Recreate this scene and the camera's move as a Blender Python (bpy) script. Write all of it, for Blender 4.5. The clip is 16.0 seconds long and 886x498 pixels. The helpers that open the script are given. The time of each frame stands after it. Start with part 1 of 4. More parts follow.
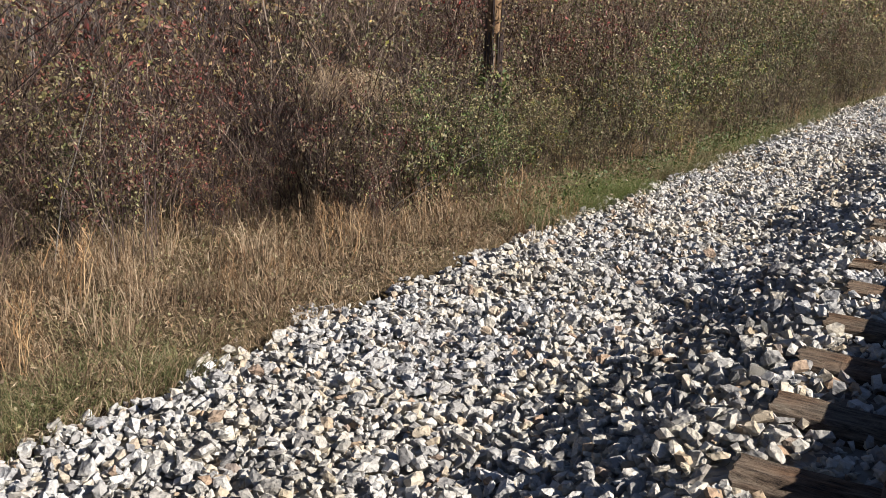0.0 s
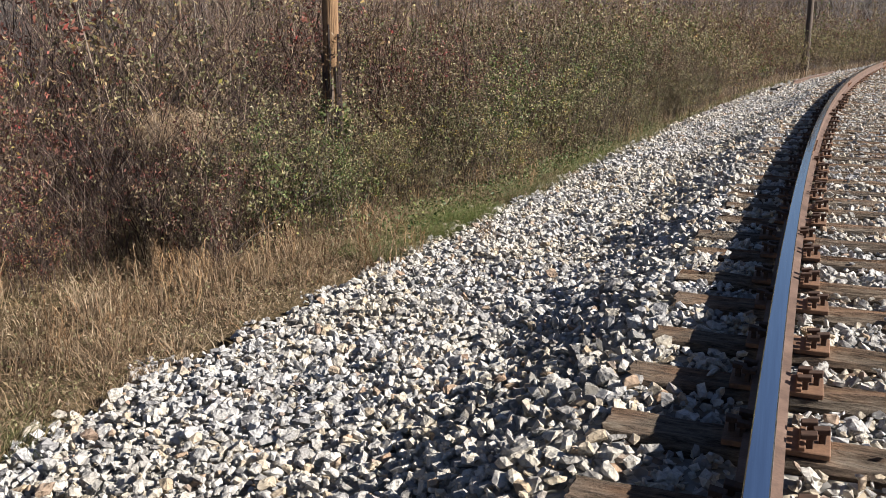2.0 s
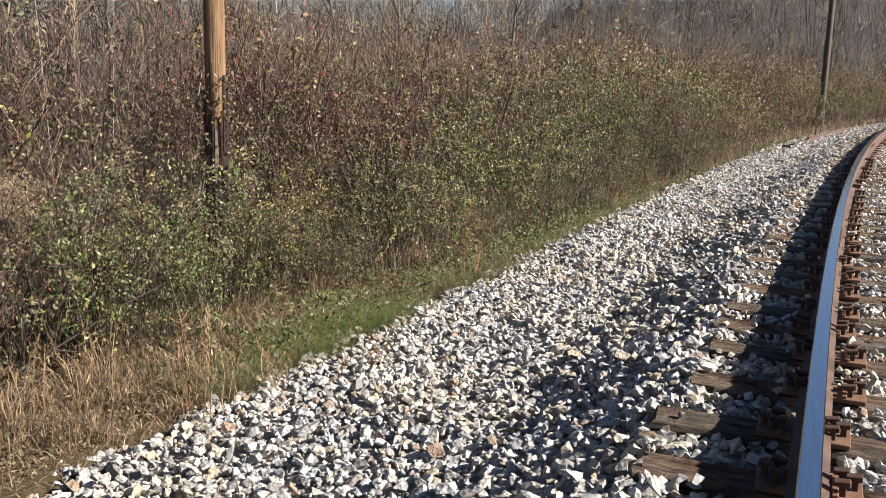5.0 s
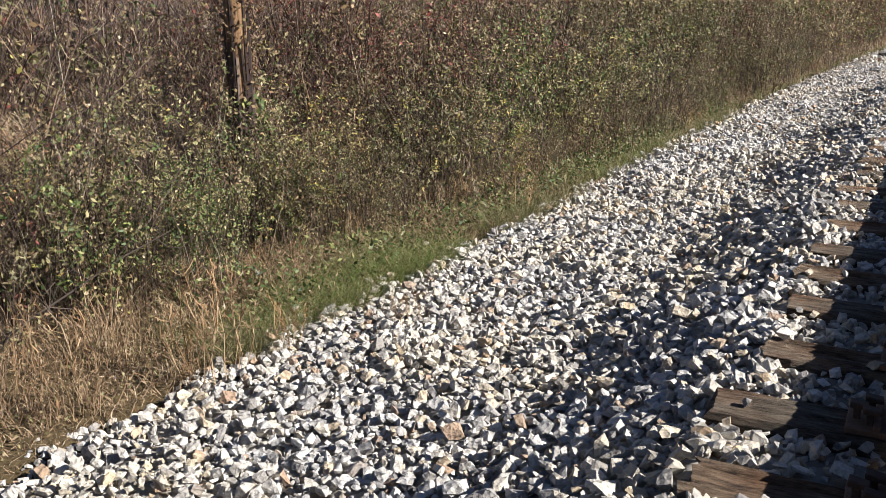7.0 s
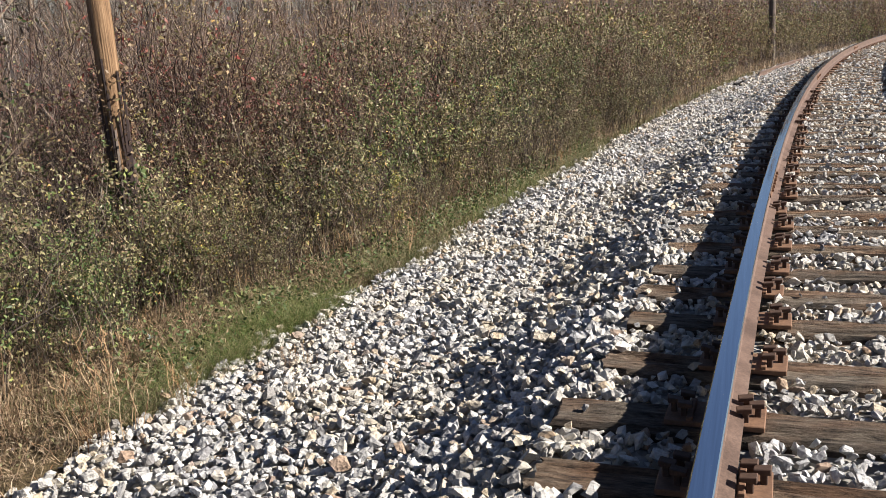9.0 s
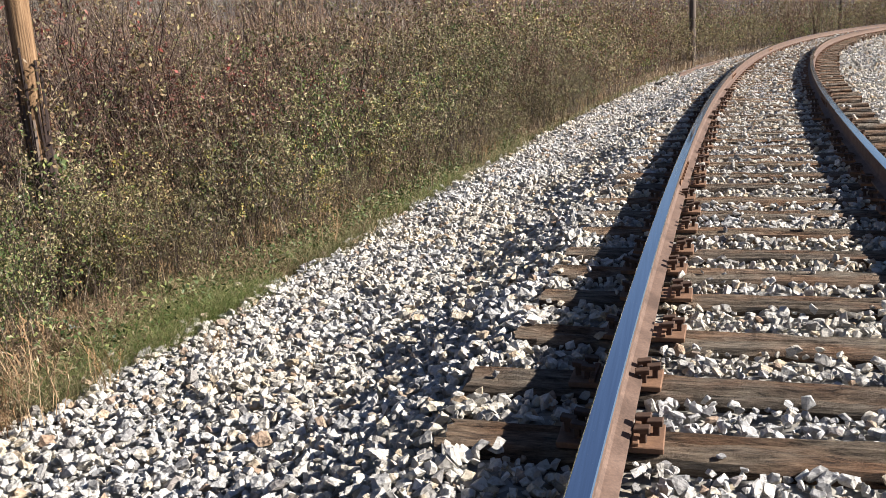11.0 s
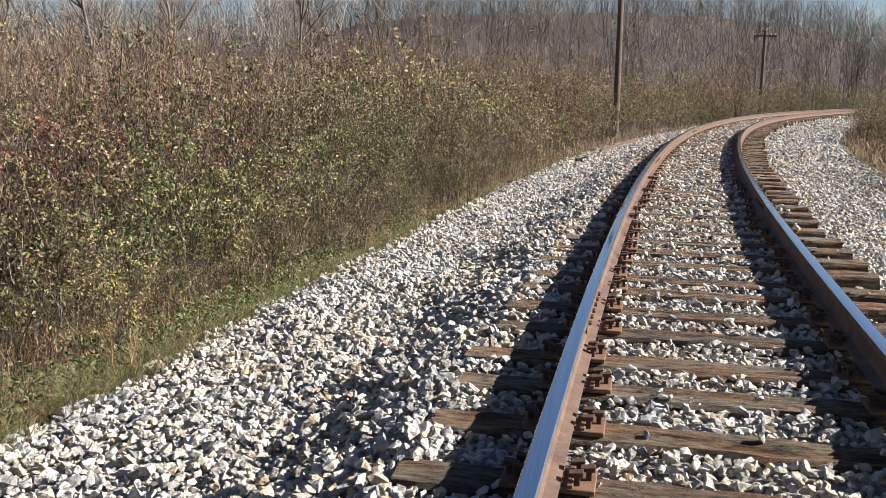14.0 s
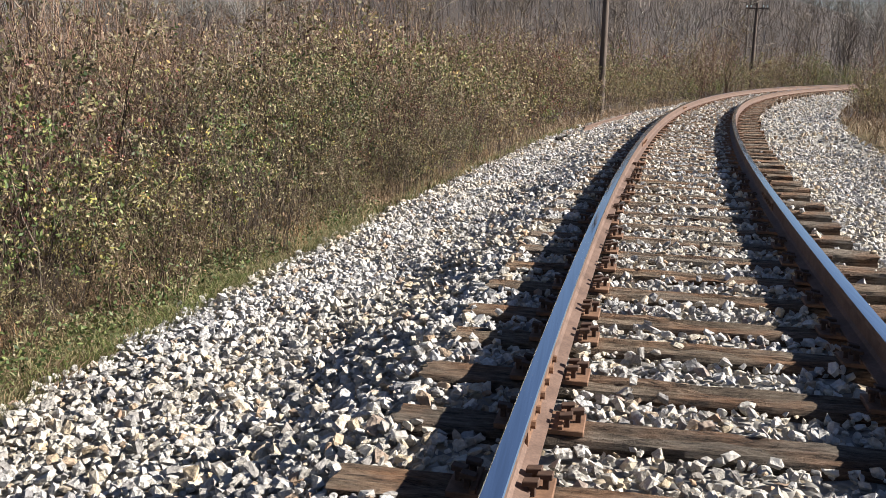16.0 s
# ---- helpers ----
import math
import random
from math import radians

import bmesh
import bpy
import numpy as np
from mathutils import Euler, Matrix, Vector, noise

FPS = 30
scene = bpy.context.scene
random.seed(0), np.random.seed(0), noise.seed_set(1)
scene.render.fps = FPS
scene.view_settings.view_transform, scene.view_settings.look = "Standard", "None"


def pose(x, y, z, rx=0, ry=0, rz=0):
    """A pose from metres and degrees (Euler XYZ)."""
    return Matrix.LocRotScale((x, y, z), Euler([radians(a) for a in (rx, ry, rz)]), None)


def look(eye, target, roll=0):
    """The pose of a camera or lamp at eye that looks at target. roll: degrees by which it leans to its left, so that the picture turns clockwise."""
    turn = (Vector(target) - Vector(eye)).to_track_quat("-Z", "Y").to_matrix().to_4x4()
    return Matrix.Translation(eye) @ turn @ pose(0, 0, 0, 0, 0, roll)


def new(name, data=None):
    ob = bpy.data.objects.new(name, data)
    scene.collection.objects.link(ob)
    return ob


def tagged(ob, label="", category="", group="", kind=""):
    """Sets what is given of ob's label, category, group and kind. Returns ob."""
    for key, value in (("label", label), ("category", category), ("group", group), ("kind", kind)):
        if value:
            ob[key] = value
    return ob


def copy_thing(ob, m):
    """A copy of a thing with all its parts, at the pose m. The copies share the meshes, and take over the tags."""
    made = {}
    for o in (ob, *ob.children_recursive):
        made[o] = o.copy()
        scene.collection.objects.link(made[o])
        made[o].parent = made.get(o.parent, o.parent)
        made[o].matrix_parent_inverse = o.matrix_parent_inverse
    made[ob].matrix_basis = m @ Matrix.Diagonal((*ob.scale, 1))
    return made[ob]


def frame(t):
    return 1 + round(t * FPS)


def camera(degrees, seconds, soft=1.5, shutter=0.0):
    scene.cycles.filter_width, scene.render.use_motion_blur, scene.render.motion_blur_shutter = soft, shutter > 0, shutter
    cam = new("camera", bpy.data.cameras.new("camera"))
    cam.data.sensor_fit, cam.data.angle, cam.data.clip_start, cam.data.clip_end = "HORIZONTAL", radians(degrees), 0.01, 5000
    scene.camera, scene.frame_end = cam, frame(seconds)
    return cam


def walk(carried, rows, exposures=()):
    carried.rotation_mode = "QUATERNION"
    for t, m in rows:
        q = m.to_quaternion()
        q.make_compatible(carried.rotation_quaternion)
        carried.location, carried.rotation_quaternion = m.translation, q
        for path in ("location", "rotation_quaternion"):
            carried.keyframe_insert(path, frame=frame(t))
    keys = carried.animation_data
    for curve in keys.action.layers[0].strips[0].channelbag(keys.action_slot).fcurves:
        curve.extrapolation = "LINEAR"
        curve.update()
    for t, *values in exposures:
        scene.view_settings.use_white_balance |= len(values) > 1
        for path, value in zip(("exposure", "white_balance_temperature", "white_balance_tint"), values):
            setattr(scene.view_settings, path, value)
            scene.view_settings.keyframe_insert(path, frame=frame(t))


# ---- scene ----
cam = camera(52.2, 16.0, soft=0.8)
PATH = [
    (0, (-0.831, 0.016, 1.378), (-1.781, 1.689, 0.835), 1.56),
    (0.5, (-0.819, 0.015, 1.384), (-1.726, 1.720, 0.863), 1.36),
    (1, (-0.800, 0.036, 1.385), (-1.658, 1.769, 0.875), 0.68),
    (1.5, (-0.778, 0.064, 1.386), (-1.565, 1.834, 0.889), 0.24),
    (2, (-0.737, 0.113, 1.406), (-1.421, 1.931, 0.928), -0.27),
    (2.5, (-0.739, 0.137, 1.399), (-1.355, 1.986, 0.952), -0.77),
    (3, (-0.760, 0.138, 1.378), (-1.305, 2.030, 1.024), -0.66),
    (3.5, (-0.779, 0.219, 1.363), (-1.320, 2.118, 1.041), -0.52),
    (3.7, (-0.775, 0.360, 1.359), (-1.343, 2.252, 1.042), -0.45),
    (5.8, (-0.772, 3.685, 1.451), (-1.583, 5.449, 0.973), -0.41),
    (6, (-0.806, 3.661, 1.370), (-1.662, 5.399, 0.872), -1.62),
    (6.5, (-0.820, 3.601, 1.375), (-1.705, 5.311, 0.836), -1.35),
    (7, (-0.811, 3.615, 1.355), (-1.665, 5.337, 0.801), -1.15),
    (7.5, (-0.811, 3.614, 1.355), (-1.638, 5.345, 0.789), -0.88),
    (8, (-0.786, 3.599, 1.420), (-1.565, 5.344, 0.830), -0.10),
    (8.5, (-0.631, 3.767, 1.453), (-1.411, 5.517, 0.878), -4.16),
    (8.7, (-0.570, 3.500, 1.458), (-1.270, 5.315, 0.990), -4.50),
    (10.8, (-0.417, 2.962, 1.351), (-0.980, 4.824, 0.885), -3.26),
    (11, (-0.404, 3.159, 1.379), (-0.917, 5.033, 0.907), -3.51),
    (11.5, (-0.346, 3.707, 1.405), (-0.872, 5.570, 0.902), -3.54),
    (12, (-0.410, 4.116, 1.402), (-0.910, 5.983, 0.891), -3.56),
    (12.5, (-0.448, 4.661, 1.436), (-0.915, 6.555, 0.993), -2.32),
    (13, (-0.371, 4.920, 1.449), (-0.810, 6.835, 1.077), -0.93),
    (13.5, (-0.344, 5.064, 1.456), (-0.734, 6.991, 1.091), 0.22),
    (14, (-0.353, 5.412, 1.457), (-0.701, 7.348, 1.099), 0.55),
    (14.5, (-0.339, 5.917, 1.452), (-0.681, 7.850, 1.071), 0.89),
    (15, (-0.310, 6.506, 1.440), (-0.650, 8.434, 1.034), 1.13),
    (15.5, (-0.273, 7.038, 1.427), (-0.613, 8.966, 1.015), 1.01),
    (16, (-0.242, 7.439, 1.416), (-0.559, 9.369, 1.002), 0.93),
]
walk(cam, [(t, look(eye, target, roll)) for t, eye, target, roll in PATH],
     exposures=[(0, 1.03), (1.5, 1.09), (3, 1.33), (6, 1.27), (8.5, 1.24), (11, 1.43), (16, 1.43)])

# ---- sky, sun, exposure ----
SUN_EL, SUN_AZ = 31.0, 83.0          # degrees; azimuth clockwise from +y
sun_way = Vector((math.cos(radians(SUN_EL)) * math.sin(radians(SUN_AZ)),
                  math.cos(radians(SUN_EL)) * math.cos(radians(SUN_AZ)), math.sin(radians(SUN_EL))))
world = bpy.data.worlds.new("world")
scene.world = world
world.use_nodes = True
wn = world.node_tree.nodes
sky = wn.new("ShaderNodeTexSky")
sky.sky_type = 'NISHITA'
sky.sun_disc = False
sky.sun_elevation, sky.sun_rotation = radians(SUN_EL), radians(SUN_AZ)
sky.air_density, sky.dust_density, sky.ozone_density = 1.0, 0.3, 1.5
tint = wn.new("ShaderNodeMix")
tint.data_type, tint.blend_type = 'RGBA', 'MULTIPLY'
tint.inputs["Factor"].default_value = 1.0
for sock in tint.inputs:
    if sock.type == 'RGBA' and sock.name == "A":
        world.node_tree.links.new(sky.outputs[0], sock)
    if sock.type == 'RGBA' and sock.name == "B":
        sock.default_value = (0.95, 0.97, 1.14, 1)
for sock in tint.outputs:
    if sock.type == 'RGBA':
        world.node_tree.links.new(sock, wn["Background"].inputs["Color"])
wn["Background"].inputs["Strength"].default_value = 0.031
sun_data = bpy.data.lights.new("sun", 'SUN')
sun_data.energy, sun_data.angle, sun_data.color = 5.0, radians(0.53), (1.0, 0.95, 0.885)
sun = new("sun", sun_data)
sun.matrix_world = look(sun_way * 50, (0, 0, 0))

# ---- the track's line: a bend to the right that tightens as it goes on ----
LINE_S = np.arange(-40, 150, 0.25)
BEND = np.interp(LINE_S, [0, 12, 25, 40, 60, 90], [0.00502, 0.0044, 0.00498, 0.00941, 0.01425, 0.019])


def run_on(v):
    """The running sum of v along the line, nought at s = 0."""
    r = np.concatenate([[0], np.cumsum((v[1:] + v[:-1]) * 0.125)])
    return r - np.interp(0, LINE_S, r)


LINE_H = run_on(BEND) + 0.00426
LINE_X, LINE_Y = run_on(np.sin(LINE_H)), run_on(np.cos(LINE_H))


def heading(s):
    return np.interp(s, LINE_S, LINE_H)


def at_np(s, o, z):
    """Places s metres along the track's line and o metres to its right."""
    s = np.asarray(s, float)
    h = heading(s)
    return np.stack([np.interp(s, LINE_S, LINE_X) + o * np.cos(h), np.interp(s, LINE_S, LINE_Y) - o * np.sin(h), z + 0 * h], -1)


def at(s, o, z=0.0):
    return Vector(at_np(s, o, z))


def line_of(x, y):
    """s and o of places on the ground."""
    P = np.stack([np.ravel(x), np.ravel(y)], -1)
    k = np.concatenate([((p[:, None] - np.stack([LINE_X, LINE_Y], -1)[None]) ** 2).sum(-1).argmin(1) for p in np.array_split(P, 40)])
    dx, dy, h = P[:, 0] - LINE_X[k], P[:, 1] - LINE_Y[k], LINE_H[k]
    s = LINE_S[k] + np.clip(dx * np.sin(h) + dy * np.cos(h), -0.125, 0.125)
    side = dx * np.cos(h) - dy * np.sin(h)
    return s.reshape(np.shape(x)), (np.sign(side) * np.hypot(dx, dy)).reshape(np.shape(x))


def stand(s, o, z=0.0, turn=0.0):
    p = at(s, o, z)
    return pose(p.x, p.y, p.z, 0, 0, -math.degrees(heading(s)) + turn)


PROFILE_O = [-400, -60, -24, -12, -5.5, -4.25, -3.5, -2.8, -2.3, -2.05, -1.7, -1.4, -1.3, 0.6, 0.95, 1.3, 1.7, 2.4, 3.0, 6.0, 9.0, 30, 400]
PROFILE_Z = [-0.6, -0.6, -0.7, -0.75, -0.7, -0.66, -0.605, -0.55, -0.46, -0.355, -0.185, -0.045, -0.02, -0.02, -0.085, -0.125, -0.17, -0.26, -0.3, -0.34, -0.4, -0.5, -0.5]


def ground_z(s, o, xy=None):
    """Height of the ground without its fine relief; the ballast crown, its slopes, the verge, and the hill beyond."""
    s, o = np.asarray(s, float), np.asarray(o, float)
    z = np.interp(o, PROFILE_O, PROFILE_Z)
    x, y = xy if xy is not None else np.moveaxis(at_np(s, o, 0.0), -1, 0)[:2]
    z = z + 0.028 * np.sin(1.9 * s + 1.1 * o) * np.sin(0.8 * s + 2.7 * o + 1) * ((o > -3.6) & (o < -1.4))
    return z + hill(x, y)


def side_edge(s):
    """Where the ballast ends beside the verge."""
    return np.interp(s, [2, 5, 9, 11, 15, 22, 40], [-4.3, -4.3, -4.15, -4.02, -3.98, -3.95, -4.05])


def hill(x, y):
    """The wooded hillside round the outside of the curve."""
    x, y = np.asarray(x, float), np.asarray(y, float)
    d = np.hypot(x, y)
    az = np.degrees(np.arctan2(x, np.maximum(y, 1e-3) + 0 * x))
    top = np.interp(az, [-120, -60, -25, -19, -15, -11, -4, 5, 10, 12.5, 14, 16, 20, 60, 120], [6, 6, 6, 7.5, 10, 11.5, 12.5, 13, 12.5, 11, 9, 6.5, 5, 5, 5])
    start = np.interp(az, [-60, -20, 0, 12, 30, 90], [55, 60, 80, 120, 140, 150])
    rise = np.clip((d - start) / 120.0, 0, 1)
    return top * 1.3 * rise * rise * (3 - 2 * rise) * (y > -200)


# ---- meshes ----
def mesh_np(name, V, F, mats, mi=None, smooth=False):
    """A mesh from arrays of places and of faces, all with as many corners."""
    V, F = np.asarray(V, np.float32).reshape(-1, 3), np.asarray(F, np.int32)
    k = F.shape[1]
    me = bpy.data.meshes.new(name)
    me.vertices.add(len(V))
    me.vertices.foreach_set("co", V.ravel())
    me.loops.add(F.size)
    me.loops.foreach_set("vertex_index", F.ravel())
    me.polygons.add(len(F))
    me.polygons.foreach_set("loop_start", np.arange(0, F.size, k, dtype=np.int32))
    if mi is not None:
        me.polygons.foreach_set("material_index", np.asarray(mi, np.int32))
    me.polygons.foreach_set("use_smooth", np.full(len(F), smooth))
    for m in mats if isinstance(mats, (list, tuple)) else [mats]:
        me.materials.append(m)
    me.update(calc_edges=True)
    me.validate()
    return me


def mesh_bm(name, bm, mats, smooth=False):
    me = bpy.data.meshes.new(name)
    for f in bm.faces:
        f.smooth = smooth
    bm.to_mesh(me)
    bm.free()
    for m in mats if isinstance(mats, (list, tuple)) else [mats]:
        me.materials.append(m)
    return me


def part(name, data, parent, label="", m=None):
    """One mesh object under a thing or a part."""
    ob = new(name, data)
    ob.parent = parent
    if m is not None:
        ob.matrix_basis = m
    return tagged(ob, label)


def tubes(paths, radii, sides=3):
    """Tubes along many paths: paths n x k x 3, radii n x k. Places and faces with four corners."""
    paths, radii = np.asarray(paths, float), np.asarray(radii, float)
    n, k, _ = paths.shape
    way = np.gradient(paths, axis=1)
    way /= np.linalg.norm(way, axis=-1, keepdims=True) + 1e-9
    ref = np.where(np.abs(way[..., 2:3]) > 0.9, np.array([1.0, 0, 0]), np.array([0, 0, 1.0]))
    a = np.cross(way, ref)
    a /= np.linalg.norm(a, axis=-1, keepdims=True) + 1e-9
    b = np.cross(way, a)
    ang = np.arange(sides) * 2 * np.pi / sides
    ring = paths[:, :, None] + radii[..., None, None] * (a[:, :, None] * np.cos(ang)[:, None] + b[:, :, None] * np.sin(ang)[:, None])
    i = np.arange(n * k * sides).reshape(n, k, sides)
    j = np.roll(i, -1, axis=2)
    F = np.stack([i[:, :-1], j[:, :-1], j[:, 1:], i[:, 1:]], -1).reshape(-1, 4)
    return ring.reshape(-1, 3), F


def joined(pieces):
    """Places and faces of several pieces (V, F, material) put together."""
    V, F, M, base = [], [], [], 0
    for v, f, m in pieces:
        V.append(v), F.append(f + base), M.append(np.full(len(f), m))
        base += len(v)
    return np.concatenate(V), np.concatenate(F), np.concatenate(M)


# ---- materials ----
def node_material(name, rough=0.8, metal=0.0, spec=0.5):
    m = bpy.data.materials.new(name)
    m.use_nodes = True
    n, l = m.node_tree.nodes, m.node_tree.links
    p = n["Principled BSDF"]
    p.inputs["Roughness"].default_value, p.inputs["Metallic"].default_value = rough, metal
    p.inputs["Specular IOR Level"].default_value = spec
    return m, n, l, p


def ramp(n, stops, constant=False):
    r = n.new("ShaderNodeValToRGB")
    while len(r.color_ramp.elements) < len(stops):
        r.color_ramp.elements.new(0.5)
    if constant:
        r.color_ramp.interpolation = 'CONSTANT'
    for e, (at_, c) in zip(r.color_ramp.elements, stops):
        e.position, e.color = at_, (*c, 1)
    return r


def noise_tex(n, l, scale, detail=4, rough=0.6, coord="Object", stretch=None):
    tc, t = n.new("ShaderNodeTexCoord"), n.new("ShaderNodeTexNoise")
    t.inputs["Scale"].default_value, t.inputs["Detail"].default_value, t.inputs["Roughness"].default_value = scale, detail, rough
    if stretch:
        mp = n.new("ShaderNodeMapping")
        mp.inputs["Scale"].default_value = stretch
        l.new(tc.outputs[coord], mp.inputs[0])
        l.new(mp.outputs[0], t.inputs["Vector"])
    else:
        l.new(tc.outputs[coord], t.inputs["Vector"])
    return t


def mixed(n, l, a, b, fac, kind='MIX'):
    x = n.new("ShaderNodeMix")
    x.data_type, x.blend_type = 'RGBA', kind
    for s, v in ((6, a), (7, b)):
        if isinstance(v, tuple):
            x.inputs[s].default_value = (*v, 1)
        else:
            l.new(v, x.inputs[s])
    if isinstance(fac, float):
        x.inputs[0].default_value = fac
    else:
        l.new(fac, x.inputs[0])
    return x.outputs[2]


def bumped(n, l, p, height, strength, distance):
    b = n.new("ShaderNodeBump")
    b.inputs["Strength"].default_value, b.inputs["Distance"].default_value = strength, distance
    l.new(height, b.inputs["Height"])
    l.new(b.outputs[0], p.inputs["Normal"])


STONE_STOPS = [(0.0, (0.21, 0.203, 0.20)), (0.16, (0.33, 0.323, 0.313)), (0.36, (0.49, 0.48, 0.46)), (0.56, (0.41, 0.394, 0.367)),
               (0.72, (0.565, 0.55, 0.523)), (0.84, (0.49, 0.445, 0.37)), (0.94, (0.42, 0.35, 0.26)), (0.98, (0.32, 0.225, 0.16)), (1.0, (0.265, 0.255, 0.25))]


def stone_material(name, per_object=False):
    m, n, l, p = node_material(name, 0.85, 0, 0.3)
    if per_object:
        rnd = n.new("ShaderNodeObjectInfo").outputs["Random"]
    else:
        rnd = n.new("ShaderNodeNewGeometry").outputs["Random Per Island"]
    r = ramp(n, STONE_STOPS)
    l.new(rnd, r.inputs[0])
    t = noise_tex(n, l, 55, 5, 0.7)
    g = ramp(n, [(0.25, (0.62, 0.60, 0.57)), (0.55, (1.0, 1.0, 1.0)), (0.8, (1.1, 1.07, 1.0))])
    l.new(t.outputs[0], g.inputs[0])
    big = noise_tex(n, l, 0.9, 3, 0.6)
    tint = ramp(n, [(0.4, (0.98, 0.98, 1.0)), (0.66, (1.06, 0.995, 0.88))])
    l.new(big.outputs[0], tint.inputs[0])
    c = mixed(n, l, r.outputs[0], g.outputs[0], 1.0, 'MULTIPLY')
    l.new(mixed(n, l, c, tint.outputs[0], 1.0, 'MULTIPLY'), p.inputs["Base Color"])
    facet = n.new("ShaderNodeTexVoronoi")
    facet.inputs["Scale"].default_value = 34
    tc = n.new("ShaderNodeTexCoord")
    l.new(tc.outputs["Object"], facet.inputs["Vector"])
    both = n.new("ShaderNodeMath")
    both.operation = 'MULTIPLY_ADD'
    l.new(t.outputs[0], both.inputs[0])
    both.inputs[1].default_value = 0.8
    l.new(facet.outputs["Distance"], both.inputs[2])
    bumped(n, l, p, both.outputs[0], 0.9, 0.016)
    return m


MAT_STONE = stone_material("ballast_stone")
MAT_STONE_ONE = stone_material("single_ballast_stone", True)


def bed_material():
    """Fine crushed stone between and under the larger stones."""
    m, n, l, p = node_material("ballast_bed", 0.9, 0, 0.2)
    tc = n.new("ShaderNodeTexCoord")
    v = n.new("ShaderNodeTexVoronoi")
    v.inputs["Scale"].default_value = 19
    l.new(tc.outputs["Object"], v.inputs["Vector"])
    sep = n.new("ShaderNodeSeparateColor")
    l.new(v.outputs["Color"], sep.inputs[0])
    r = ramp(n, STONE_STOPS)
    l.new(sep.outputs[0], r.inputs[0])
    t = noise_tex(n, l, 1.3, 3, 0.6)
    # darkens the stone colours, standing in for shade in the gaps between stones
    g = ramp(n, [(0.3, (0.46, 0.44, 0.41)), (0.7, (0.68, 0.66, 0.62))])
    l.new(t.outputs[0], g.inputs[0])
    l.new(mixed(n, l, r.outputs[0], g.outputs[0], 1.0, 'MULTIPLY'), p.inputs["Base Color"])
    inv = n.new("ShaderNodeMath")
    inv.operation = 'SUBTRACT'
    inv.inputs[0].default_value = 1.0
    l.new(v.outputs["Distance"], inv.inputs[1])
    bumped(n, l, p, inv.outputs[0], 1.0, 0.03)
    return m


MAT_BED = bed_material()


def soil_material():
    """Verge soil under litter: dead straw, dark humus, a green tinge in places."""
    m, n, l, p = node_material("verge_litter", 0.95, 0, 0.1)
    big, fine = noise_tex(n, l, 0.35, 4, 0.6), noise_tex(n, l, 24, 6, 0.75, stretch=(1, 1, 1))
    a = ramp(n, [(0.3, (0.07, 0.055, 0.033)), (0.5, (0.13, 0.10, 0.06)), (0.7, (0.10, 0.085, 0.045))])
    l.new(big.outputs[0], a.inputs[0])
    b = ramp(n, [(0.3, (0.35, 0.32, 0.28)), (0.5, (0.85, 0.82, 0.75)), (0.72, (1.5, 1.4, 1.2))])
    l.new(fine.outputs[0], b.inputs[0])
    l.new(mixed(n, l, a.outputs[0], b.outputs[0], 1.0, 'MULTIPLY'), p.inputs["Base Color"])
    bumped(n, l, p, fine.outputs[0], 0.9, 0.04)
    return m


MAT_SOIL = soil_material()


def wood_material():
    """Old creosoted ties: grey-brown checked grain, worn to brown near the plates."""
    m, n, l, p = node_material("weathered_tie_timber", 0.85, 0, 0.25)
    grain = noise_tex(n, l, 8, 10, 0.8, stretch=(0.8, 5, 5))
    blot = noise_tex(n, l, 2.2, 3, 0.5, stretch=(1, 2, 1))
    a = ramp(n, [(0.38, (0.014, 0.011, 0.009)), (0.46, (0.10, 0.080, 0.061)), (0.57, (0.205, 0.170, 0.134)), (0.73, (0.37, 0.33, 0.275))])
    l.new(grain.outputs[0], a.inputs[0])
    oi = n.new("ShaderNodeObjectInfo")
    tint = ramp(n, [(0, (0.8, 0.77, 0.74)), (0.35, (1.05, 0.93, 0.80)), (0.7, (1.05, 1.03, 1.0)), (1, (1.25, 1.12, 0.98))])
    l.new(oi.outputs["Random"], tint.inputs[0])
    c = mixed(n, l, a.outputs[0], tint.outputs[0], 1.0, 'MULTIPLY')
    rust = ramp(n, [(0.44, (0.95, 0.96, 0.97)), (0.7, (1.1, 0.76, 0.56))])
    l.new(blot.outputs[0], rust.inputs[0])
    l.new(mixed(n, l, c, rust.outputs[0], 1.0, 'MULTIPLY'), p.inputs["Base Color"])
    bumped(n, l, p, grain.outputs[0], 1.0, 0.035)
    return m


MAT_WOOD = wood_material()


def rust_material(name, a, b, c, rough=0.75):
    m, n, l, p = node_material(name, rough, 0.15, 0.3)
    t, f = noise_tex(n, l, 6, 5, 0.65), noise_tex(n, l, 90, 3, 0.6)
    r = ramp(n, [(0.3, a), (0.52, b), (0.75, c)])
    l.new(t.outputs[0], r.inputs[0])
    g = ramp(n, [(0.3, (0.75, 0.75, 0.75)), (0.7, (1.15, 1.12, 1.1))])
    l.new(f.outputs[0], g.inputs[0])
    l.new(mixed(n, l, r.outputs[0], g.outputs[0], 1.0, 'MULTIPLY'), p.inputs["Base Color"])
    bumped(n, l, p, f.outputs[0], 0.4, 0.003)
    return m


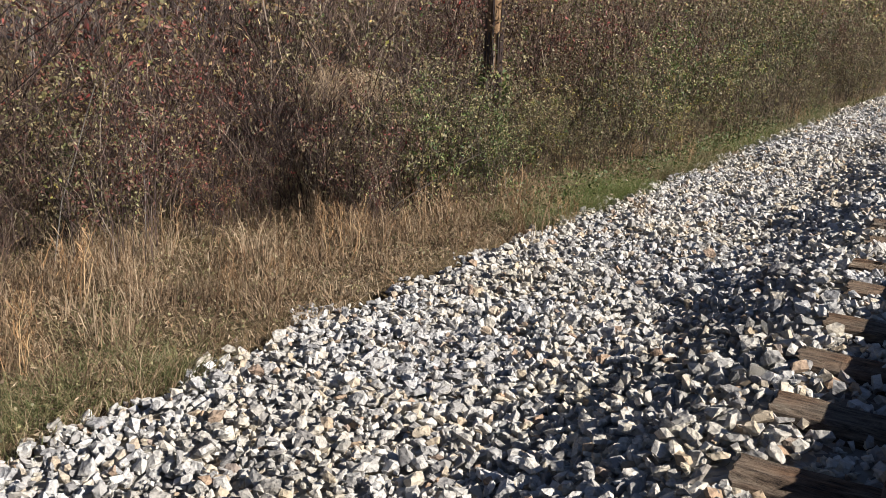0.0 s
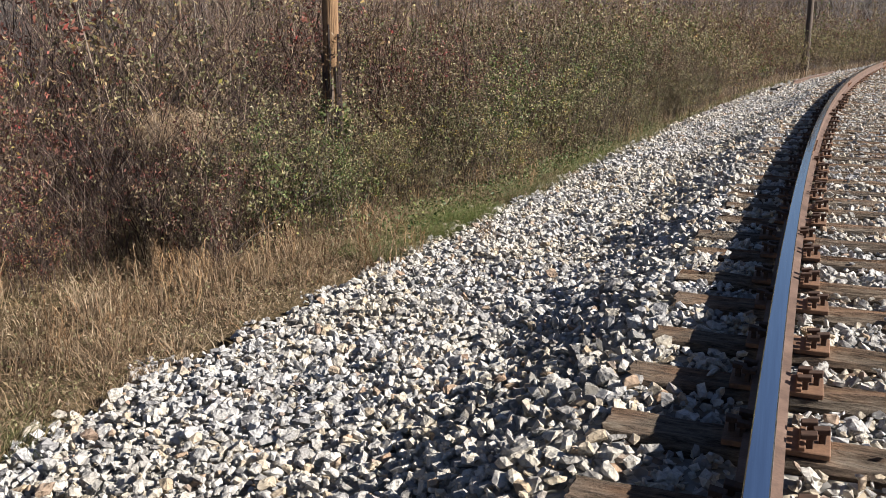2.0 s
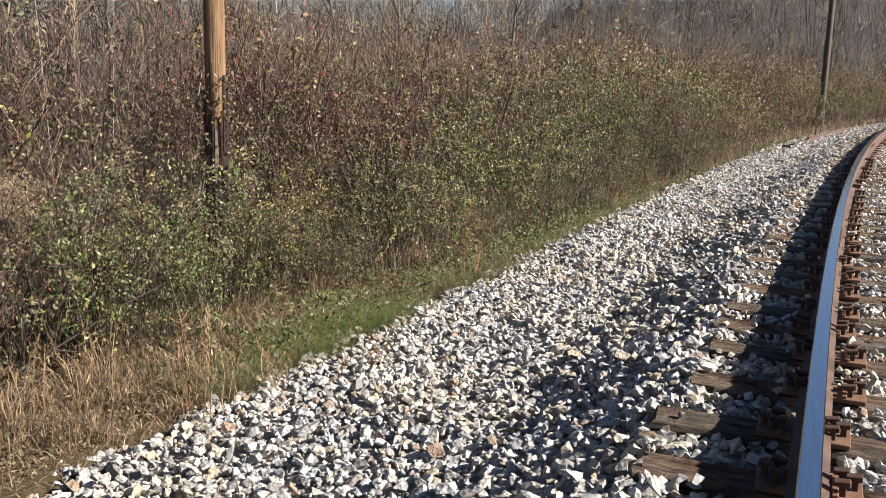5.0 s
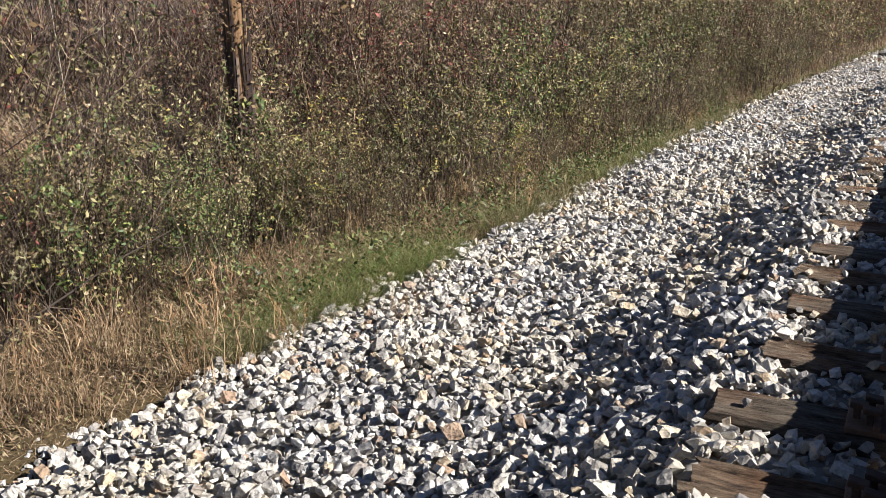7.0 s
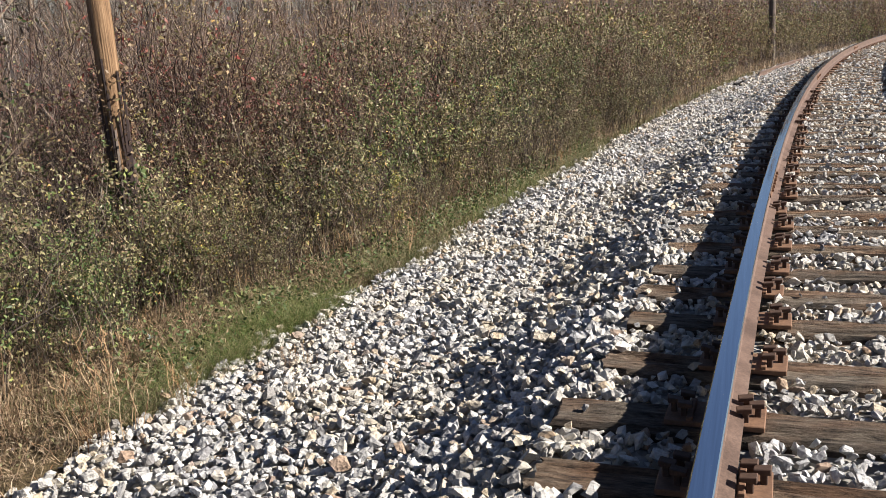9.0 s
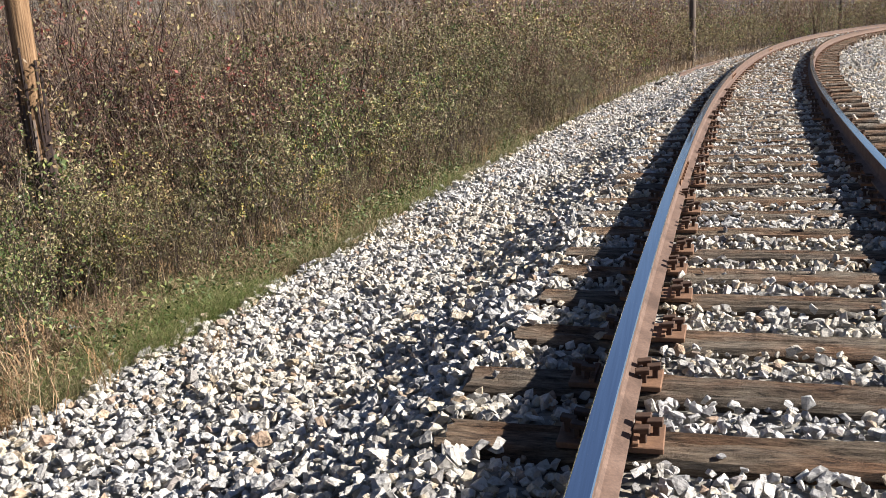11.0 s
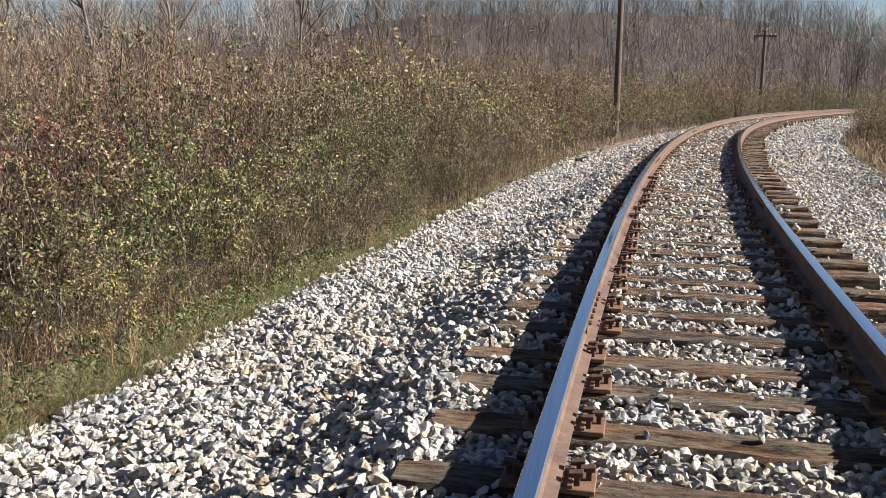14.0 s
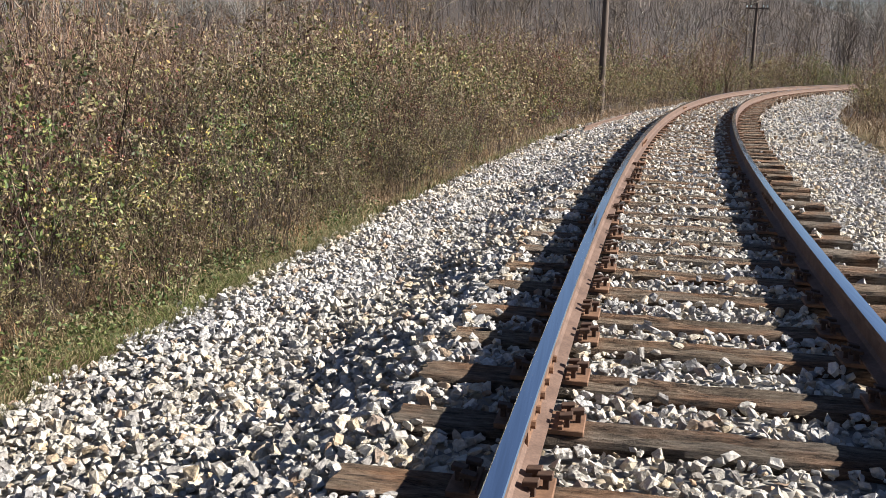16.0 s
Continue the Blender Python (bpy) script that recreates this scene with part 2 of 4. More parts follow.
MAT_RAIL = rust_material("rusty_rail_side", (0.085, 0.055, 0.042), (0.135, 0.088, 0.067), (0.18, 0.122, 0.095))
MAT_PLATE = rust_material("rusty_plate", (0.10, 0.055, 0.034), (0.17, 0.095, 0.058), (0.24, 0.14, 0.085))
MAT_SPIKE = rust_material("dark_rusty_spike", (0.045, 0.028, 0.021), (0.09, 0.053, 0.036), (0.15, 0.09, 0.06))


def tread_material():
    m, n, l, p = node_material("polished_rail_tread", 0.22, 1.0, 0.5)
    t = noise_tex(n, l, 3, 4, 0.6, stretch=(30, 0.6, 1))
    r = ramp(n, [(0.3, (0.66, 0.68, 0.71)), (0.7, (0.80, 0.82, 0.85))])
    l.new(t.outputs[0], r.inputs[0])
    l.new(r.outputs[0], p.inputs["Base Color"])
    q = ramp(n, [(0.3, (0.05, 0.05, 0.05)), (0.7, (0.14, 0.14, 0.14))])
    l.new(t.outputs[0], q.inputs[0])
    l.new(q.outputs[0], p.inputs["Roughness"])
    return m


MAT_TREAD = tread_material()


def leaf_material(name, stops, rough=0.55, through_light=0.22, varied=True):
    """Leaves: a colour for each leaf, some light passing through."""
    m, n, l, p = node_material(name, rough, 0, 0.35)
    geo = n.new("ShaderNodeNewGeometry")
    r = ramp(n, stops)
    l.new(geo.outputs["Random Per Island"], r.inputs[0])
    plant_tone = ramp(n, [(0, (0.6, 0.58, 0.56)), (0.4, (0.92, 0.92, 0.9)), (0.75, (1.1, 1.05, 0.98)), (1, (1.3, 1.18, 0.98))])      # each plant its own tone; the dark end also paints in shaded gaps
    l.new(n.new("ShaderNodeObjectInfo").outputs["Random"], plant_tone.inputs[0])
    tone = mixed(n, l, r.outputs[0], plant_tone.outputs[0], 1.0 if varied else 0.0, 'MULTIPLY')
    l.new(tone, p.inputs["Base Color"])
    if through_light:
        tr = n.new("ShaderNodeBsdfTranslucent")
        l.new(tone, tr.inputs["Color"])
        mx = n.new("ShaderNodeMixShader")
        mx.inputs[0].default_value = through_light
        l.new(p.outputs[0], mx.inputs[1])
        l.new(tr.outputs[0], mx.inputs[2])
        l.new(mx.outputs[0], n["Material Output"].inputs["Surface"])
    return m


MAT_LEAF = leaf_material("olive_leaf", [(0, (0.065, 0.062, 0.028)), (0.35, (0.145, 0.135, 0.06)), (0.6, (0.26, 0.235, 0.115)), (0.78, (0.34, 0.305, 0.17)), (0.9, (0.24, 0.15, 0.082)), (1, (0.46, 0.41, 0.28))])
MAT_LEAF_GREEN = leaf_material("green_leaf", [(0, (0.035, 0.06, 0.02)), (0.4, (0.07, 0.11, 0.032)), (0.75, (0.13, 0.17, 0.06)), (1, (0.26, 0.28, 0.10))])
MAT_LEAF_BROWN = leaf_material("withered_leaf", [(0, (0.075, 0.045, 0.03)), (0.4, (0.14, 0.092, 0.055)), (0.75, (0.25, 0.185, 0.105)), (1, (0.16, 0.155, 0.07))])
MAT_LEAF_RED = leaf_material("red_leaf", [(0, (0.075, 0.03, 0.026)), (0.5, (0.14, 0.055, 0.045)), (0.85, (0.20, 0.085, 0.066)), (1, (0.27, 0.05, 0.05))])
MAT_LEAF_YELLOW = leaf_material("yellow_leaf", [(0, (0.34, 0.31, 0.085)), (0.5, (0.25, 0.265, 0.075)), (0.8, (0.38, 0.31, 0.10)), (1, (0.40, 0.20, 0.07))])
MAT_TWIG = leaf_material("grey_brown_twig", [(0, (0.026, 0.018, 0.014)), (0.5, (0.065, 0.046, 0.034)), (0.85, (0.13, 0.097, 0.072)), (1, (0.34, 0.29, 0.23))], 0.85, 0)
MAT_TWIG_RED = leaf_material("purple_brown_twig", [(0, (0.022, 0.013, 0.012)), (0.5, (0.058, 0.036, 0.031)), (0.85, (0.12, 0.083, 0.068)), (1, (0.34, 0.28, 0.23))], 0.85, 0)
MAT_STRAW = leaf_material("dead_straw", [(0, (0.20, 0.13, 0.08)), (0.5, (0.32, 0.235, 0.15)), (0.85, (0.44, 0.35, 0.24)), (1, (0.32, 0.17, 0.085))], 0.7, 0.2, varied=False)
MAT_GRASS_FRESH = leaf_material("fresh_grass", [(0, (0.06, 0.092, 0.021)), (0.45, (0.11, 0.15, 0.036)), (0.75, (0.2, 0.22, 0.075)), (1, (0.38, 0.32, 0.16))], 0.6, 0.3, varied=False)
MAT_GRASS = leaf_material("verge_grass", [(0, (0.07, 0.085, 0.03)), (0.4, (0.125, 0.135, 0.052)), (0.65, (0.2, 0.185, 0.085)), (0.85, (0.30, 0.245, 0.135)), (1, (0.38, 0.30, 0.18))], 0.6, 0.3, varied=False)
MAT_WEED = leaf_material("orange_brown_weed", [(0, (0.13, 0.078, 0.043)), (0.5, (0.23, 0.145, 0.08)), (0.85, (0.32, 0.225, 0.135)), (1, (0.38, 0.30, 0.20))], 0.75, 0.15)
MAT_DEAD = leaf_material("dark_dead_wood", [(0, (0.02, 0.016, 0.013)), (0.6, (0.05, 0.038, 0.03)), (1, (0.11, 0.085, 0.068))], 0.9, 0, varied=False)
MAT_TWIG_TAN = leaf_material("tan_twig", [(0, (0.075, 0.045, 0.034)), (0.5, (0.15, 0.098, 0.073)), (0.9, (0.22, 0.155, 0.12)), (1, (0.34, 0.28, 0.23))], 0.85, 0)
MAT_STRAW_BROWN = leaf_material("brown_straw", [(0, (0.10, 0.065, 0.04)), (0.5, (0.19, 0.125, 0.075)), (1, (0.30, 0.21, 0.125))], 0.8, 0.1, varied=False)
MAT_BARK = leaf_material("pale_bark", [(0, (0.16, 0.14, 0.125)), (0.6, (0.26, 0.235, 0.215)), (1, (0.5, 0.475, 0.45))], 0.9, 0)
MAT_BARK_DARK = leaf_material("dark_bark", [(0, (0.085, 0.068, 0.056)), (0.5, (0.155, 0.127, 0.105)), (1, (0.26, 0.22, 0.185))], 0.9, 0)


def pole_material(name, dark=False):
    m, n, l, p = node_material(name, 0.8, 0, 0.25)
    dark_stops = [(0.3, (0.04, 0.03, 0.025)), (0.5, (0.10, 0.075, 0.06)), (0.7, (0.16, 0.125, 0.10)), (0.85, (0.22, 0.18, 0.15))]
    g = noise_tex(n, l, 14, 6, 0.7, stretch=(5, 5, 0.12))
    r = ramp(n, dark_stops if dark else [(0.34, (0.045, 0.026, 0.016)), (0.47, (0.17, 0.098, 0.05)), (0.62, (0.29, 0.18, 0.10)), (0.85, (0.40, 0.29, 0.18))])
    l.new(g.outputs[0], r.inputs[0])
    l.new(r.outputs[0], p.inputs["Base Color"])
    bumped(n, l, p, g.outputs[0], 0.8, 0.01)
    return m


MAT_POLE, MAT_POLE_GREY = pole_material("weathered_pole_wood"), pole_material("grey_pole_wood", True)


def hill_material():
    m, n, l, p = node_material("leaf_litter_hillside", 0.95, 0, 0.1)
    a, b = noise_tex(n, l, 0.03, 5, 0.6), noise_tex(n, l, 0.8, 6, 0.8, stretch=(1, 1, 0.25))
    r = ramp(n, [(0.3, (0.052, 0.045, 0.042)), (0.55, (0.074, 0.062, 0.055)), (0.75, (0.094, 0.076, 0.062))])
    l.new(a.outputs[0], r.inputs[0])
    g = ramp(n, [(0.3, (0.45, 0.45, 0.47)), (0.7, (1.3, 1.3, 1.3))])
    l.new(b.outputs[0], g.inputs[0])
    l.new(mixed(n, l, r.outputs[0], g.outputs[0], 1.0, 'MULTIPLY'), p.inputs["Base Color"])
    return m


MAT_HILL = hill_material()
MAT_GLASS_INS, _n, _l, _p = node_material("insulator_glass", 0.15, 0, 0.8)
_p.inputs["Base Color"].default_value = (0.55, 0.62, 0.62, 1)
MAT_CHAR, _n, _l, _p = node_material("charred_scrap", 0.9, 0, 0.2)
_t = noise_tex(_n, _l, 20, 4)
_r = ramp(_n, [(0.3, (0.02, 0.02, 0.02)), (0.7, (0.07, 0.06, 0.055))])
_l.new(_t.outputs[0], _r.inputs[0])
_l.new(_r.outputs[0], _p.inputs["Base Color"])

# ---- ground, ballast bed ----
rng = np.random.default_rng(7)


def lumps(x, y, scale, seed=0.0):
    """Smooth uneven relief, about -1 to 1."""
    x, y = x / scale, y / scale
    return (np.sin(1.7 * x + 2.3 * y + seed) + np.sin(2.9 * x - 1.9 * y + 1.3 + seed) + np.sin(-3.7 * x + 0.8 * y + 2.1 * seed) + np.sin(0.6 * x + 4.1 * y + 0.7)) / 4


def grid_faces(nx, ny):
    i = np.arange(nx * ny).reshape(nx, ny)
    return np.stack([i[:-1, :-1], i[1:, :-1], i[1:, 1:], i[:-1, 1:]], -1).reshape(-1, 4)


def build_ground():
    xs = np.concatenate([-np.geomspace(1500, 14, 60), np.arange(-13.8, 8, 0.3), np.geomspace(8, 1500, 60)])
    ys = np.concatenate([-np.geomspace(1500, 6, 30), np.arange(-5.8, 30, 0.4), np.geomspace(30, 1500, 90)])
    X, Y = np.meshgrid(xs, ys, indexing='ij')
    s, o = line_of(X, Y)
    Z = ground_z(s, o, (X, Y)) - 0.07 * ((o > side_edge(s)) & (o < 6.2)) + 0.05 * lumps(X, Y, 0.9) * (o < -4.3)
    me = mesh_np("ground", np.stack([X, Y, Z], -1), grid_faces(len(xs), len(ys)), [MAT_SOIL, MAT_HILL], smooth=True)
    far = (np.hypot(X, Y)[:-1, :-1] > 40).ravel()
    me.polygons.foreach_set("material_index", far.astype(np.int32))
    tagged(new("ground", me), "verge and hillside covered in dead straw and leaf litter", "ground", kind="structure")


build_ground()

BED_S = np.concatenate([np.arange(-9, 17, 0.09), np.arange(17, 40, 0.3), np.arange(40, 110, 1.5)])
BED_O = np.concatenate([np.arange(-4.75, -1.2, 0.07), np.arange(-1.2, 1.2, 0.15), np.arange(1.2, 3.2, 0.1), np.arange(3.2, 6.6, 0.3)])


def right_edge(s):
    return np.interp(s, [0, 14, 22, 40], [6.2, 5.6, 3.7, 3.5])


def bed_z(s, o):
    edge = side_edge(s) - 0.02 + 0.16 * lumps(s, 0 * s, 0.5, 3) + 0.08 * np.sin(7 * s)
    return ground_z(s, o) - 0.04 + 0.02 * lumps(s, o, 0.16) - 0.25 * np.clip((edge - o) / 0.3, 0, 1) - 0.2 * np.clip((o - right_edge(s)) / 0.4, 0, 1)


S_, O_ = np.meshgrid(BED_S, BED_O, indexing='ij')
ballast = new("ballast", mesh_np("ballast", at_np(S_, O_, bed_z(S_, O_)), grid_faces(len(BED_S), len(BED_O)), MAT_BED, smooth=True))
tagged(ballast, "bed of crushed pale limestone ballast under the track", "ballast", kind="structure")

# ---- railway ties ----
TIE_HALF, TIE_W, TIE_H = 1.35, 0.225, 0.18
TIE_S = [-8.2, -7.6, -7.0, -6.4, -5.75, -5.15, -4.5, -3.9, -3.3, -2.7, -2.1, -1.5, -0.9, -0.3, 0.28, 0.84, 1.4, 2.1, 2.66, 3.2, 3.74, 4.25, 4.88, 5.36, 6.0, 6.5, 7.05, 7.65, 8.12, 8.58, 9.15, 9.72, 10.2, 10.8, 11.35, 11.95, 12.42, 13.05, 13.62, 14.2]
_r = random.Random(5)
while TIE_S[-1] < 106:
    TIE_S.append(TIE_S[-1] + _r.uniform(0.5, 0.68))
TIE_SHIFT = [_r.uniform(-0.05, 0.05) for _ in TIE_S]


def timber_mesh(seed):
    """An old squared timber: rounded worn edges, long drying cracks, a hollow or two."""
    r = np.random.default_rng(seed)
    nx = 22
    x = np.linspace(-TIE_HALF, TIE_HALF, nx)
    w, h = TIE_W / 2, TIE_H
    sec = [(-w, -h), (-w, -0.03), (-w + 0.012, -0.006)] + [(t, 0.0) for t in np.linspace(-w + 0.035, w - 0.035, 7)] + [(w - 0.012, -0.006), (w, -0.03), (w, -h)]
    sec = np.array(sec)
    V = np.zeros((nx, len(sec), 3))
    for i in range(nx):
        V[i, :, 0] = x[i] + r.normal(0, 0.004, len(sec))
        V[i, :, 1] = sec[:, 0] + r.normal(0, 0.004, len(sec))
        V[i, :, 2] = sec[:, 1] + r.normal(0, 0.0025, len(sec)) - 0.006 * abs(math.sin(1.3 * x[i] + seed))
    for c in r.choice([4, 5, 6, 7, 8], 3, replace=False):      # drying cracks
        a = r.integers(0, nx - 7)
        V[a:a + r.integers(5, 12), c, 2] -= 0.026
    V[:, 3:10, 2] += r.normal(0, 0.0035, (nx, 7))
    V[0, :, 0] += 0.03 * r.random(len(sec))
    V[-1, :, 0] -= 0.02 * r.random(len(sec))
    bm = bmesh.new()
    rows = [[bm.verts.new(p) for p in row] for row in V]
    for a, b in zip(rows, rows[1:]):
        for k in range(len(sec) - 1):
            bm.faces.new((a[k], b[k], b[k + 1], a[k + 1]))
        bm.faces.new((a[-1], b[-1], b[0], a[0]))
    bm.faces.new(rows[0])
    bm.faces.new(rows[-1][::-1])
    bmesh.ops.recalc_face_normals(bm, faces=bm.faces)
    return mesh_bm("railway_tie", bm, MAT_WOOD)


def box_bm(bm, x0, x1, y0, y1, z0, z1):
    m = Matrix.Translation(((x0 + x1) / 2, (y0 + y1) / 2, (z0 + z1) / 2)) @ Matrix.Diagonal((x1 - x0, y1 - y0, z1 - z0, 1))
    return bmesh.ops.create_cube(bm, size=1, matrix=m)["verts"]


def plate_mesh():
    """A rolled tie plate with the two ribs that hold the rail's foot and a sloping field end."""
    bm = bmesh.new()
    box_bm(bm, -0.175, 0.175, -0.095, 0.095, -0.004, 0.018)
    box_bm(bm, -0.096, -0.073, -0.092, 0.092, 0.014, 0.032)
    box_bm(bm, 0.073, 0.096, -0.092, 0.092, 0.014, 0.032)
    bmesh.ops.bevel(bm, geom=bm.edges[:], offset=0.003, segments=1, affect='EDGES')
    return mesh_bm("tie_plate", bm, MAT_PLATE)


def spike_mesh():
    """A cut spike standing a little proud, its head hooked towards the rail (+x)."""
    bm = bmesh.new()
    box_bm(bm, -0.011, 0.011, -0.011, 0.011, 0.0, 0.045)
    vs = box_bm(bm, -0.022, 0.032, -0.019, 0.019, 0.040, 0.062)
    for v in vs:
        if v.co.x > 0.01 and v.co.z > 0.05:
            v.co.z -= 0.007
    bmesh.ops.bevel(bm, geom=bm.edges[:], offset=0.0025, segments=1, affect='EDGES')
    return mesh_bm("spike", bm, MAT_SPIKE)


TIMBERS = [timber_mesh(20 + i) for i in range(7)]
PLATE, SPIKE = plate_mesh(), spike_mesh()


def make_tie(timber, spikes):
    tie = new("railway_tie", timber)
    tagged(tie, "weathered grey-brown wooden railway tie bedded in ballast", "railway tie", "ties under the rails")
    for side in (-1, 1):
        pl = part("tie_plate", PLATE, tie, "rusty steel tie plate", pose(0.7525 * side, 0, 0.004))
        if spikes:
            for x, y, turn in ((-0.108, -0.05, 0), (-0.108, 0.055, 0), (0.108, -0.052, 180), (0.108, 0.045, 180), (-0.148, 0.0, 0), (0.148, 0.01, 180)):
                part("spike", SPIKE, pl, "", pose(x, y, 0.014, 0, 0, turn + 4 * side))
    return tie


near_ties = [make_tie(t, True) for t in TIMBERS]
far_ties = [make_tie(t, False) for t in TIMBERS]
used = set()
for i, (s, shift) in enumerate(zip(TIE_S, TIE_SHIFT)):
    src = (near_ties if s < 20 else far_ties)[(i * 3 + i // 7) % 7]
    m = stand(s, shift, 0.0, _r.uniform(-1.0, 1.0) + (180 if i % 2 else 0))
    if src in used:
        copy_thing(src, m)
    else:
        src.matrix_basis = m
        used.add(src)

# ---- rails ----
RAIL_PROFILE = [(-0.07, 0.0), (0.07, 0.0), (0.07, 0.011), (0.022, 0.027), (0.009, 0.045), (0.008, 0.125), (0.034, 0.138),
                (0.0365, 0.158), (0.0355, 0.1715), (0.0315, 0.1753), (0.014, 0.1765), (-0.014, 0.1765), (-0.0315, 0.1753), (-0.0355, 0.1715),
                (-0.0365, 0.158), (-0.034, 0.138), (-0.008, 0.125), (-0.009, 0.045), (-0.022, 0.027), (-0.07, 0.011)]
TREAD = {8, 9, 10, 11, 12}


def rail_mesh(name, o, s0, s1, z, step=0.5, mats=None):
    ss = np.arange(s0, s1 + 0.01, step)
    prof = np.array(RAIL_PROFILE)
    V = np.stack([at_np(ss, o + a + 0 * ss, z + b) for a, b in prof], 1)
    n, k = len(ss), len(prof)
    i = np.arange(n * k).reshape(n, k)
    j = np.roll(i, -1, 1)
    F = np.stack([i[:-1], i[1:], j[1:], j[:-1]], -1)
    mi = np.zeros(F.shape[:2], int)
    mi[:, list(TREAD)] = 1
    return mesh_np(name, V, F.reshape(-1, 4)[:, ::-1], mats or [MAT_RAIL, MAT_TREAD], mi.ravel())


def bar_mesh():
    """A six-hole joint bar against the rail's web, with bolts."""
    bm = bmesh.new()
    for side in (-1, 1):
        vs = box_bm(bm, side * 0.012 - 0.006 if side < 0 else 0.010, side * 0.012 + 0.004 if side < 0 else 0.022, -0.46, 0.46, 0.055, 0.165)
        for y in (-0.38, -0.23, -0.08, 0.08, 0.23, 0.38):
            bmesh.ops.create_cone(bm, cap_ends=True, segments=6, radius1=0.016, radius2=0.016, depth=0.02,
                                  matrix=Matrix.Translation((side * 0.03, y, 0.11)) @ Matrix.Rotation(radians(90), 4, 'Y'))
    return mesh_bm("joint_bar", bm, MAT_PLATE)


BAR = bar_mesh()
for name, o, joints in (("rail", -0.7525, (10.9, 22.8, 34.7)), ("rail", 0.7525, (16.7, 28.6))):
    rail = new(name, rail_mesh(name, o, -9, 108, 0.0285))
    tagged(rail, "rusty steel running rail with a polished bright tread", "rail", "running rails")
    for s in joints:
        p = at(s, o, 0)
        part("joint_bar", BAR, rail, "bolted rusty joint bar", pose(p.x, p.y, 0.0, 0, 0, -math.degrees(heading(s))))

# ---- ballast stones ----
def stone_shapes(count, seed):
    """Broken stones: hulls of points on squashed, lopsided boxes; longest side about 1."""
    out = []
    r = random.Random(seed)
    for _ in range(count):
        bm = bmesh.new()
        fx, fy, fz = 1.0, r.uniform(0.5, 0.95), r.uniform(0.4, 0.8)
        for cx in (-1, 1):
            for cy in (-1, 1):
                for cz in (-1, 1):
                    v = Vector((cx * r.uniform(0.22, 1.0), cy * r.uniform(0.2, 1.0), cz * r.uniform(0.25, 1.0)))
                    bm.verts.new((v.x * fx * 0.5, v.y * fy * 0.5, v.z * fz * 0.5))
        for _k in range(r.randint(3, 5)):
            a, q = r.uniform(0, 6.28), r.uniform(-0.95, 0.95)
            bm.verts.new((math.cos(a) * fx * 0.55, math.sin(a) * fy * 0.55, q * fz * 0.5))
        h = bmesh.ops.convex_hull(bm, input=bm.verts[:])
        bmesh.ops.delete(bm, geom=[g for g in h["geom_interior"] if isinstance(g, bmesh.types.BMVert)], context='VERTS')
        bmesh.ops.triangulate(bm, faces=bm.faces[:])
        bm.verts.index_update()
        out.append((np.array([v.co for v in bm.verts]), np.array([[v.index for v in f.verts] for f in bm.faces])))
        bm.free()
    return out


SHAPES = stone_shapes(36, 3)


def turns(r, n):
    q = r.normal(size=(n, 4))
    q /= np.linalg.norm(q, axis=1, keepdims=True)
    w, x, y, z = q.T
    return np.stack([1 - 2 * (y * y + z * z), 2 * (x * y - z * w), 2 * (x * z + y * w), 2 * (x * y + z * w), 1 - 2 * (x * x + z * z), 2 * (y * z - x * w),
                     2 * (x * z - y * w), 2 * (y * z + x * w), 1 - 2 * (x * x + y * y)], -1).reshape(n, 3, 3)


def scatter(r, s0, s1, o0, o1, step):
    """Jittered places on a stretch of the bed."""
    ns, no = int((s1 - s0) / step), int((o1 - o0) / step)
    s, o = np.meshgrid(s0 + (np.arange(ns) + 0.5) * step, o0 + (np.arange(no) + 0.5) * step, indexing='ij')
    s, o = s.ravel() + r.uniform(-0.5, 0.5, ns * no) * step, o.ravel() + r.uniform(-0.5, 0.5, ns * no) * step
    return s, o


TIE_A = np.array(TIE_S)


def clear_of_track(s, o, r, size):
    """Not on a tie (but for a stray one), not inside a rail."""
    gap = np.abs(s[:, None] - TIE_A[None]).min(1)
    on_tie = (gap < TIE_W / 2 + 0.008) & (np.abs(o) < TIE_HALF + 0.02)
    keep = ~on_tie | (r.random(len(s)) < 0.012)
    rail = np.abs(np.abs(o) - 0.7525) < 0.075 + size * 0.45
    return keep & ~rail, on_tie


def lay_stones(r, stretches):
    S, O, D, T = [], [], [], []
    for s0, s1, o0, o1, step, d0, d1 in stretches:
        s, o = scatter(r, s0, s1, o0, o1, step)
        d = d0 + (d1 - d0) * r.random(len(s)) ** 1.7
        keep, on_tie = clear_of_track(s, o, r, d)
        edge = side_edge(s) + 0.16 * lumps(s, 0 * s, 0.5, 3) + 0.08 * np.sin(7 * s) + r.normal(0, 0.07, len(s))
        keep &= (o > edge) & (o < right_edge(s) + r.normal(0, 0.2, len(s)))
        S.append(s[keep]), O.append(o[keep]), D.append(d[keep]), T.append(on_tie[keep])
    s, o, d, t = (np.concatenate(v) for v in (S, O, D, T))
    z = np.where(t, 0.0 + d * 0.2, bed_z(s, o) + 0.012 + d * r.uniform(0.0, 0.5, len(s)) + 0.022 * (r.random(len(s)) < 0.3))
    return s, o, z, d


